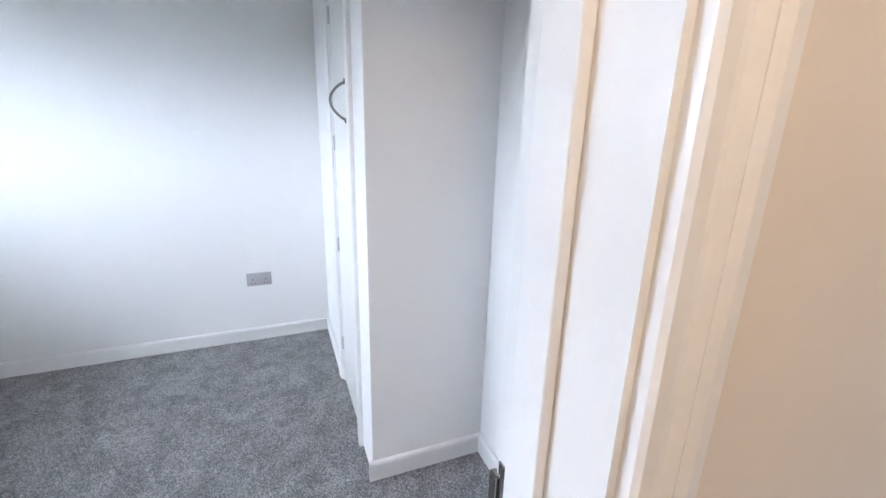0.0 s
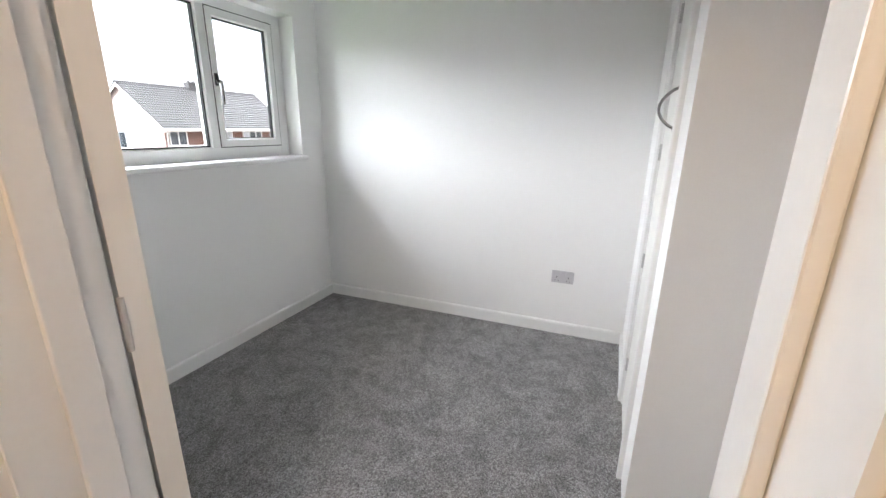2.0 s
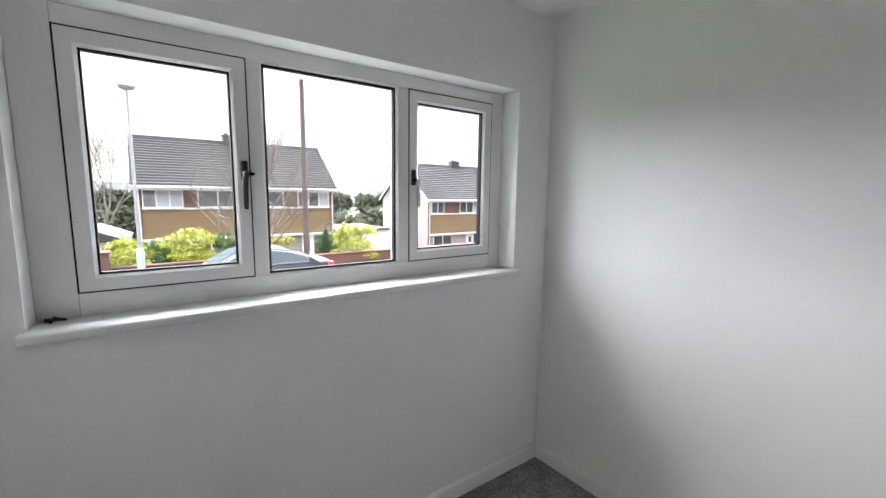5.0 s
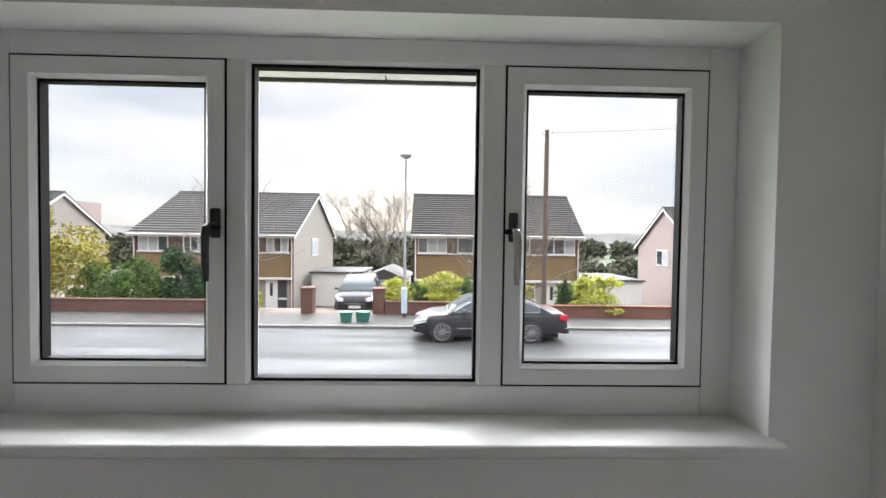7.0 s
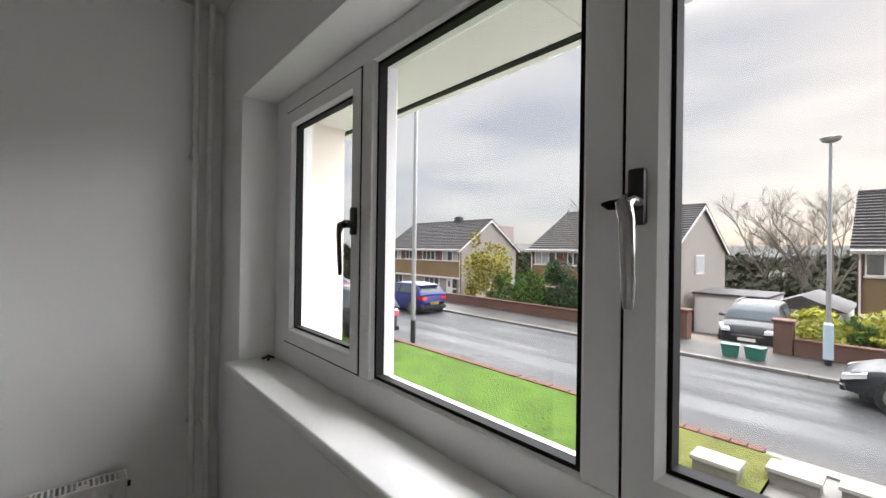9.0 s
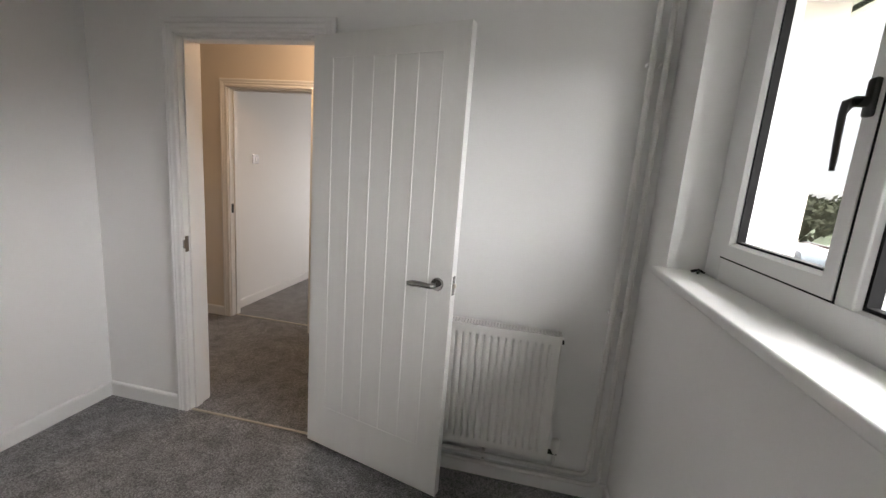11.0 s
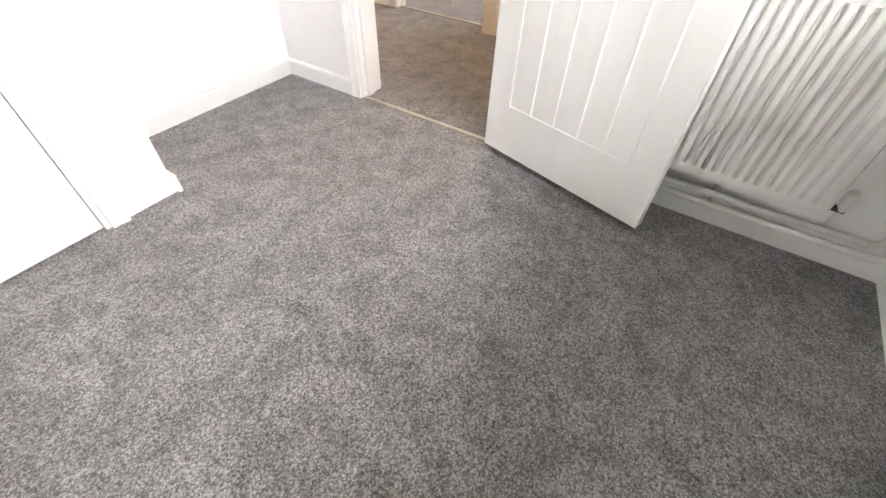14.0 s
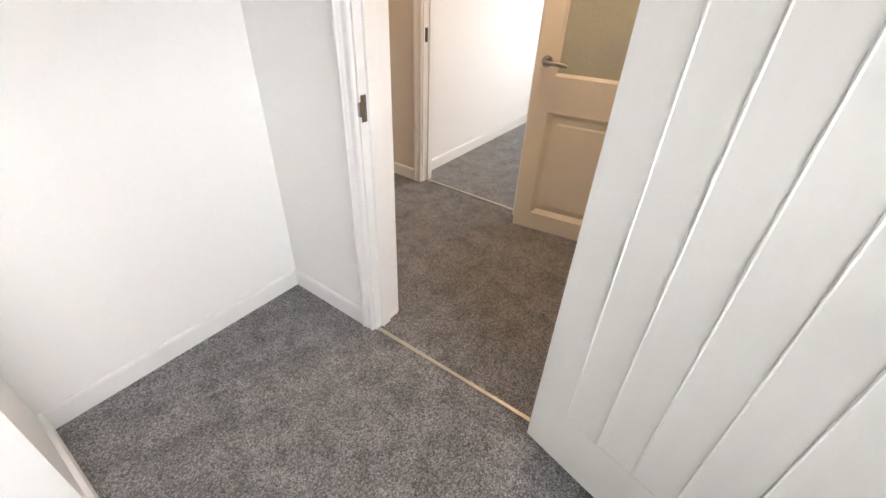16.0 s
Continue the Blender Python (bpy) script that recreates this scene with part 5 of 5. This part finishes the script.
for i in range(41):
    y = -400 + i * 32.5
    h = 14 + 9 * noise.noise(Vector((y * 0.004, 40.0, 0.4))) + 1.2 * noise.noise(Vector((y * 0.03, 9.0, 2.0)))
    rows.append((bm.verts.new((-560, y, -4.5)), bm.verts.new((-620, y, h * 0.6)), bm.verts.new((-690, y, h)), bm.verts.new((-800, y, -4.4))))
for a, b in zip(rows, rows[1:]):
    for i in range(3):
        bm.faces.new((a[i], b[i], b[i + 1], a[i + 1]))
solid("backdrop_hills", bm, "hill", "wooded hills across the valley with haze painted into their grey", "hills")


# ---- poles and wires ----
lampost = thing("street_lamp", (0.30, 17.85, RZ), "slim pale grey street lamp with a pale blue base", "street lamp")
part("column", tube(bmesh.new(), [(0.30, 17.85, RZ), (0.30, 17.85, 4.70)], [0.06, 0.042], 12), "galv", lampost, smooth=True)
part("base_sleeve", tube(bmesh.new(), [(0.30, 17.85, RZ + 0.25), (0.30, 17.85, -0.35), (0.30, 17.85, -0.30)], [0.115, 0.115, 0.06], 14), "paleblue", lampost, "pale blue base sleeve", smooth=True)
part("foot", tube(bmesh.new(), [(0.30, 17.85, RZ), (0.30, 17.85, RZ + 0.25)], 0.075, 12), "darkmetal", lampost)
lan = part("lantern", tube(bmesh.new(), [(0.30, 17.85, 4.66), (0.30, 17.85, 4.72), (0.30, 17.85, 4.80), (0.30, 17.85, 4.85)], [0.07, 0.20, 0.24, 0.06], 16), "galv", lampost, smooth=True)
tel = thing("telegraph_pole", (5.95, 18.6, RZ), "tall brown wooden telegraph pole", "telegraph pole")
part("shaft", tube(bmesh.new(), [(5.95, 18.6, RZ - 0.1), (5.95, 18.6, 6.05)], [0.115, 0.085], 12), "timber", tel, smooth=True)
part("cap", tube(bmesh.new(), [(5.95, 18.6, 6.05), (5.95, 18.6, 6.12)], [0.12, 0.09], 12), "galv", tel)
for i in range(5):
    part("step_bolt", tube(bmesh.new(), [(5.78, 18.6, 5.5 - i * 0.45), (6.12, 18.6, 5.5 - i * 0.45)], 0.012, 6), "galv", tel)
for x, z in ((-0.2, 5.85), (0.2, 5.9)):
    part("insulator", tube(bmesh.new(), [(5.95 + x * 0.5, 18.55, z), (5.95 + x, 18.5, z), (5.95 + x, 18.5, z + 0.1)], [0.015, 0.03, 0.025], 6), "galv", tel)
near = thing("steel_pole", (-8.95, 10.55, RZ), "plain grey steel pole at the lawn's corner", "pole")
part("shaft", tube(bmesh.new(), [(-8.95, 10.55, RZ - 0.1), (-8.95, 10.55, -0.5), (-8.95, 10.55, 7.5)], [0.075, 0.075, 0.06], 12), "galv", near, smooth=True)
part("base_band", tube(bmesh.new(), [(-8.95, 10.55, RZ), (-8.95, 10.55, -0.75)], 0.085, 12), "darkmetal", near)
for k, (p, q, sag) in enumerate((((5.95, 18.6, 5.95), (40, 12.5, 7.6), 0.4), ((5.95, 18.6, 5.95), (5.5, 3.7, 2.9), 0.35), ((-8.95, 10.55, 7.3), (12.0, 9.0, 7.0), 0.25),
                                 ((-8.95, 10.55, 7.0), (12.0, 8.7, 6.4), 0.25), ((-8.95, 10.55, 7.3), (-60, 12.5, 7.6), 0.5))):
    p, q = Vector(p), Vector(q)
    bm = bmesh.new()
    tube(bm, [p.lerp(q, t / 14) - Vector((0, 0, 4 * sag * (t / 14) * (1 - t / 14))) for t in range(15)], 0.008, 4)
    solid("overhead_wire", bm, "darkmetal", "thin dark overhead wire across the street", "wire", kind="", group="overhead wires")


# ---- recycling boxes, stone copings ----
def recycling_box(x, y, z, a, label):
    b = thing("recycling_box", (0, 0, 0), label, "recycling box", "recycling boxes")
    bm = bmesh.new()
    lo, hi = (0.18, 0.14), (0.22, 0.17)
    v0 = [bm.verts.new((sx * lo[0], sy * lo[1], 0)) for sx, sy in ((-1, -1), (1, -1), (1, 1), (-1, 1))]
    v1 = [bm.verts.new((sx * hi[0], sy * hi[1], 0.33)) for sx, sy in ((-1, -1), (1, -1), (1, 1), (-1, 1))]
    bm.faces.new(v0[::-1])
    bm.faces.new(v1)
    for i in range(4):
        bm.faces.new((v0[i], v0[(i + 1) % 4], v1[(i + 1) % 4], v1[i]))
    part("tub", bm, "teal", b)
    part("lid", B(-0.24, 0.24, -0.19, 0.19, 0.33, 0.365, 0.012), "teal", b)
    b.matrix_world = pose(x, y, z, 0, 0, a)


recycling_box(-1.75, 16.95, RZ + 0.08, 8, "teal plastic recycling box with lid on the pavement")
recycling_box(-1.15, 17.0, RZ + 0.08, -14, "teal plastic recycling box standing askew on the pavement")
recycling_box(-6.6, 17.45, RZ + 0.08, 70, "teal plastic recycling box by the garden wall")
for i, (x, y, z) in enumerate(((0.80, 9.55, -1.33), (1.50, 9.80, -1.38), (2.12, 10.0, -1.43), (0.05, 9.0, -1.27))):
    c = thing("coping_stone", (x, y, z), "pale coping stone capping the low front wall", "coping stone", "coping stones")
    part("slab", B(x - 0.29, x + 0.29, y - 0.20, y + 0.18, z - 0.03, z + 0.03, 0.012), "coping", c)
    part("pier", B(x - 0.26, x + 0.26, y - 0.16, y + 0.14, RZ - 0.1, z - 0.03), "kerb", c)
rub = thing("rubble_pile", (-9.3, 9.5, RZ), "small heap of pale stones at the lawn's corner", "stones")
rs = random.Random(77)
for i in range(14):
    x, y, s = -9.35 + rs.uniform(-0.45, 0.35), 9.45 + rs.uniform(-0.45, 0.3), rs.uniform(0.06, 0.15)
    bm = bmesh.new()
    bmesh.ops.create_icosphere(bm, subdivisions=1, radius=s)
    for v in bm.verts:
        v.co = Vector((v.co.x * rs.uniform(0.8, 1.3), v.co.y * rs.uniform(0.8, 1.2), v.co.z * 0.6)) + Vector((x, y, RZ + 0.06 + s * 0.4))
    part("stone", bm, "coping", rub)


# ---- cars ----
def loft(bm, sections, close=True):
    rows = [[bm.verts.new(p) for p in s] for s in sections]
    k = len(rows[0])
    for a, b in zip(rows, rows[1:]):
        for i in range(k):
            bm.faces.new((a[i], a[(i + 1) % k], b[(i + 1) % k], b[i]))
    if close:
        bm.faces.new(rows[0][::-1])
        bm.faces.new(rows[-1])
    return bm


def car(place, turn, length, width, height, paint, label, kind="saloon", wheel=0.33, ahead=0.9, base=2.7, rear_plate="plateyellow"):
    """A parked car; local x runs forward, z up, origin on the ground under its middle."""
    c = thing("car", (0, 0, 0), label, "car", "parked cars")
    L, hw, sill = length / 2, width / 2, 0.20
    belt = {"saloon": 0.90, "suv": 1.08, "hatch": 0.95}[kind]
    nose = {"saloon": 0.66, "suv": 0.92, "hatch": 0.72}[kind]
    tail = {"saloon": 0.92, "suv": 1.02, "hatch": 0.95}[kind]
    def curve(ctrl, x):
        for (xa, va), (xb, vb) in zip(ctrl, ctrl[1:]):
            if x <= xb:
                k = min(1.0, max(0.0, (x - xa) / (xb - xa)))
                return va + (vb - va) * (k * 0.4 + 0.6 * k * k * (3 - 2 * k))
        return ctrl[-1][1]
    crest = [(-L, tail - 0.36), (-L + 0.05, tail - 0.10), (-L + 0.20, tail - 0.01), (-L + 0.8, belt + 0.02), (0.6, belt - 0.01), (L - 1.25, belt - 0.03),
             (L - 0.6, nose + 0.16), (L - 0.22, nose + 0.05), (L - 0.05, nose - 0.10), (L, nose - 0.24)]
    floor_line = [(-L, 0.42), (-L + 0.12, 0.30), (-L + 0.5, 0.20), (L - 0.7, 0.19), (L - 0.1, 0.22), (L, 0.32)]
    plan = [(-L, 0.70), (-L + 0.12, 0.86), (-L + 0.5, 0.96), (-L + 1.2, 1.0), (L - 1.4, 1.0), (L - 0.6, 0.95), (L - 0.18, 0.82), (L, 0.58)]
    secs = []
    for i in range(37):
        x = -L + length * (0.5 - 0.5 * math.cos(math.pi * i / 36))
        zt, zb, w = curve(crest, x), curve(floor_line, x), hw * curve(plan, x)
        half = [(w * 0.70, zb), (w * 0.95, zb + 0.05), (w * 0.985, zb + 0.16), (w, zb + (zt - zb) * 0.58), (w * 0.985, zt - 0.14), (w * 0.955, zt - 0.07),
                (w * 0.90, zt - 0.02), (w * 0.70, zt + 0.006), (w * 0.35, zt + 0.02)]
        secs.append([(x, -a, b) for a, b in half] + [(x, a, b) for a, b in half[::-1]])
    body = part("body", loft(bmesh.new(), secs), paint, c, smooth=True)
    if kind == "saloon":
        cab = [(-L + 0.50, belt), (-L + 1.05, height - 0.20), (-L + 1.60, height - 0.055), (-0.30, height), (0.35, height - 0.04), (0.85, height - 0.22), (L - 1.05, belt - 0.02)]
    elif kind == "suv":
        cab = [(-L + 0.10, belt), (-L + 0.40, height - 0.13), (-L + 0.8, height - 0.03), (0.0, height), (0.55, height - 0.05), (0.95, height - 0.26), (L - 1.02, belt - 0.02)]
    else:
        cab = [(-L + 0.08, belt), (-L + 0.42, height - 0.16), (-L + 0.8, height - 0.03), (0.0, height), (0.45, height - 0.06), (0.80, height - 0.26), (L - 0.90, belt - 0.02)]

    def roofline(x):
        for i, ((xa, za), (xb, zb)) in enumerate(zip(cab, cab[1:])):
            if x <= xb:
                pa = cab[max(0, i - 1)]
                pd = cab[min(len(cab) - 1, i + 2)]
                ma = (zb - pa[1]) / (xb - pa[0]) * (xb - xa)
                mb = (pd[1] - za) / (pd[0] - xa) * (xb - xa)
                k = (x - xa) / (xb - xa)
                return (2 * k**3 - 3 * k * k + 1) * za + (k**3 - 2 * k * k + k) * ma + (3 * k * k - 2 * k**3) * zb + (k**3 - k * k) * mb
        return cab[-1][1]

    def flank(z):
        return hw * (0.925 - 0.22 * (z - belt) / (height - belt))
    rear, front = cab[0][0], cab[-1][0]
    xs = [rear + (front - rear) * i / 30 for i in range(31)]
    bm = bmesh.new()
    rows = []
    for x in xs:
        z = roofline(x)
        w = flank(z)
        half = [(flank(belt - 0.04), belt - 0.06), (flank(z - 0.05) if z > belt + 0.05 else w, max(z - 0.05, belt - 0.05)), (w * 0.95, z - 0.012), (w * 0.6, z + 0.008), (0.0, z + 0.014)]
        rows.append([(x, -a, b) for a, b in half] + [(x, a, b) for a, b in half[-2::-1]])
    loft(bm, rows)
    part("roof", bm, paint, c, smooth=True)
    # front and rear screens, laid on the cabin
    for nm, x0, x1 in (("rear_screen", rear + 0.08, cab[2][0] - 0.12), ("windscreen", cab[4][0] + 0.03, front - 0.05)):
        bm = bmesh.new()
        rows = [[(x, u * flank(roofline(x)) * 0.86, roofline(x) + 0.020 - 0.008 * abs(u)) for u in (-1, -0.5, 0, 0.5, 1)] for x in (x0 + (x1 - x0) * i / 8 for i in range(9))]
        rows = [[bm.verts.new(p) for p in q] for q in rows]
        for p, q in zip(rows, rows[1:]):
            for i in range(4):
                bm.faces.new((p[i], p[i + 1], q[i + 1], q[i]))
        part(nm, bm, "carglass", c, "tinted glass", smooth=True)
    g0, g1 = rear + (0.42 if kind == "saloon" else 0.30), front - 0.22
    span = [g0 + (g1 - g0) * i / 24 for i in range(25)]
    for s in (-1, 1):
        low = [(x, s * (flank(belt + 0.03) + 0.006), belt + 0.03) for x in span]
        high = [(x, s * (flank(max(roofline(x) - 0.085, belt + 0.035)) + 0.006), max(roofline(x) - 0.085, belt + 0.035)) for x in span]
        bm = bmesh.new()
        lo, hi = [bm.verts.new(p) for p in low], [bm.verts.new(p) for p in high]
        for i in range(24):
            bm.faces.new((lo[i], lo[i + 1], hi[i + 1], hi[i]))
        part("side_window", bm, "carglass", c, "tinted glass")
        part("window_trim", tube(bmesh.new(), low + high[::-1] + low[:1], 0.013, 6), "alloy" if kind == "saloon" else "tyre", c, "bright trim round the side windows")
        mid = -0.10
        part("door_pillar", tube(bmesh.new(), [(mid, s * (flank(belt) + 0.006), belt + 0.03), (mid - 0.06, s * (flank(roofline(mid) - 0.09) + 0.006), roofline(mid) - 0.09)], 0.026, 6), "tyre", c)
        for sx in (L - 1.45, mid, mid - 0.98):
            part("door_seam", tube(bmesh.new(), [(sx, s * hw * 0.978, belt - 0.10), (sx, s * (hw + 0.0), 0.55), (sx + 0.03, s * hw * 0.985, 0.30)], 0.006, 4), "tyre", c)
        part("side_moulding", tube(bmesh.new(), [(-L + 1.1, s * (hw + 0.003), 0.47), (L - 1.35, s * (hw + 0.003), 0.44)], 0.012, 6), "alloy" if kind == "saloon" else "tyre", c)
        mir = part("mirror", tube(bmesh.new(), [(L - 1.55, s * hw * 0.93, belt + 0.04), (L - 1.57, s * (hw + 0.09), belt + 0.07), (L - 1.58, s * (hw + 0.17), belt + 0.07)], [0.03, 0.07, 0.05], 8), paint, c, smooth=True)
        for dx in (0.35, -0.65):
            part("door_handle", B(dx - 0.09, dx + 0.09, s * hw - 0.02, s * hw + 0.012, belt - 0.14, belt - 0.11, 0.006), paint, c)
        part("head_lamp", loft(bmesh.new(), [[(L - 0.42, s * hw * 0.96, nose - 0.03), (L - 0.42, s * hw * 0.965, nose + 0.06), (L - 0.42, s * hw * 0.8, nose + 0.085), (L - 0.42, s * hw * 0.8, nose - 0.05)],
                                             [(L - 0.03, s * hw * 0.80, nose - 0.16), (L - 0.05, s * hw * 0.80, nose - 0.05), (L - 0.03, s * hw * 0.52, nose - 0.06), (L + 0.0, s * hw * 0.52, nose - 0.16)]]), "clearlamp", c, "clear head lamp")
        part("tail_lamp", loft(bmesh.new(), [[(-L + 0.30, s * (hw * 0.975), tail - 0.20), (-L + 0.30, s * hw * 0.97, tail - 0.06), (-L + 0.3, s * hw * 0.8, tail - 0.06), (-L + 0.3, s * hw * 0.8, tail - 0.2)],
                                             [(-L - 0.005, s * hw * 0.84, tail - 0.24), (-L + 0.03, s * hw * 0.86, tail - 0.08), (-L + 0.03, s * hw * 0.52, tail - 0.08), (-L - 0.01, s * hw * 0.52, tail - 0.22)]]), "redlamp", c, "red tail lamp")
    part("grille", B(L - 0.06, L + 0.005, -hw * 0.5, hw * 0.5, nose - 0.34, nose - 0.18, 0.01), "tyre", c, "dark front grille")
    part("grille_bar", B(L - 0.02, L + 0.012, -hw * 0.48, hw * 0.48, nose - 0.275, nose - 0.25, 0.004), "alloy", c)
    part("front_plate", B(L + 0.0, L + 0.018, -0.26, 0.26, nose - 0.46, nose - 0.35), "platewhite", c, "white number plate")
    part("lower_grille", B(L - 0.1, L - 0.005, -hw * 0.7, hw * 0.7, 0.26, 0.36, 0.01), "tyre", c)
    part("front_trim", B(L - 0.08, L + 0.004, -hw * 0.72, hw * 0.72, 0.36, 0.385, 0.004), "alloy", c)
    part("rear_plate", B(-L - 0.02, -L + 0.02, -0.26, 0.26, tail - 0.45, tail - 0.34), rear_plate, c, "yellow number plate")
    part("plate_bar", B(-L - 0.023, -L - 0.018, -0.20, 0.20, tail - 0.42, tail - 0.37), "tyre", c)
    part("rear_bumper", B(-L - 0.01, -L + 0.25, -hw * 0.85, hw * 0.85, 0.28, 0.44, 0.03), "tyre" if kind != "saloon" else paint, c)
    part("underbody", B(-L + 0.3, L - 0.3, -hw * 0.8, hw * 0.8, 0.14, 0.24), "tyre", c)
    if kind == "suv":
        for s in (-1, 1):
            part("roof_rail", tube(bmesh.new(), [(-L + 0.7, s * hw * 0.66, height + 0.0), (-L + 0.85, s * hw * 0.66, height + 0.05), (0.35, s * hw * 0.66, height + 0.05), (0.5, s * hw * 0.66, height)], 0.015, 6), "alloy", c)
    if kind == "hatch":
        part("spoiler", B(-L + 0.25, -L + 0.62, -hw * 0.66, hw * 0.66, height - 0.10, height - 0.06, 0.012), paint, c)
    part("antenna", tube(bmesh.new(), [(-L + 1.1, 0, height - 0.03), (-L + 0.95, 0, height + 0.10)], 0.008, 5), "tyre", c)
    xf = L - ahead
    for x in (xf, xf - base):
        for s in (-1, 1):
            o = s * (hw - 0.10)
            part("wheel_arch", tube(bmesh.new(), [(x, s * (hw - 0.20), wheel), (x, s * (hw + 0.004), wheel)], wheel + 0.055, 22), "tyre", c)
            w = part("wheel", tube(bmesh.new(), [(x, o - s * 0.08, wheel), (x, o + s * 0.10, wheel), (x, o + s * 0.118, wheel)], [wheel, wheel, wheel * 0.93], 24), "tyre", c, "black tyre", smooth=True)
            part("rim", tube(bmesh.new(), [(x, o + s * 0.10, wheel), (x, o + s * 0.122, wheel)], wheel * 0.74, 22), "tyre", w)
            for k in range(10):
                a = 2 * math.pi * k / 10
                ca, sa = math.cos(a), math.sin(a)
                part("spoke", tube(bmesh.new(), [(x + ca * 0.03, o + s * 0.124, wheel + sa * 0.03), (x + ca * wheel * 0.72, o + s * 0.120, wheel + sa * wheel * 0.72)], [0.016, 0.010], 5), "alloy", w)
            part("rim_ring", tube(bmesh.new(), [(x + math.cos(q) * wheel * 0.73, o + s * 0.12, wheel + math.sin(q) * wheel * 0.73) for q in (2 * math.pi * i / 20 for i in range(21))], 0.014, 5), "alloy", w)
    c.matrix_world = pose(*place, 0, 0, turn)
    return c


car((3.20, 15.20, RZ), 180, 4.80, 1.86, 1.42, "paint_grey", "dark grey four-door coupe parked along the far kerb")
car((-2.2, 22.4, -1.98), -86, 4.70, 1.90, 1.66, "paint_black", "black sport utility car nosed out on the drive", "suv", 0.37, 0.95, 2.85)
car((-15.3, 15.15, RZ), 180, 3.95, 1.74, 1.46, "paint_blue", "dark blue hatchback parked along the far kerb", "hatch", 0.31, 0.8, 2.49)
car((-11.9, 9.75, RZ + 0.1), 178, 4.55, 1.84, 1.66, "paint_darkgrey", "dark grey sport utility car parked beside the lawn", "suv", 0.35, 0.9, 2.69)
car((-25.0, 14.9, RZ), 180, 4.1, 1.75, 1.50, "paint_blue", "blue hatchback parked further up the street", "hatch", 0.31, 0.8, 2.5)
car((-21.5, 11.9, RZ), 0, 4.2, 1.75, 1.50, "paint_pale", "pale blue hatchback parked further up the street", "hatch", 0.31, 0.8, 2.5)
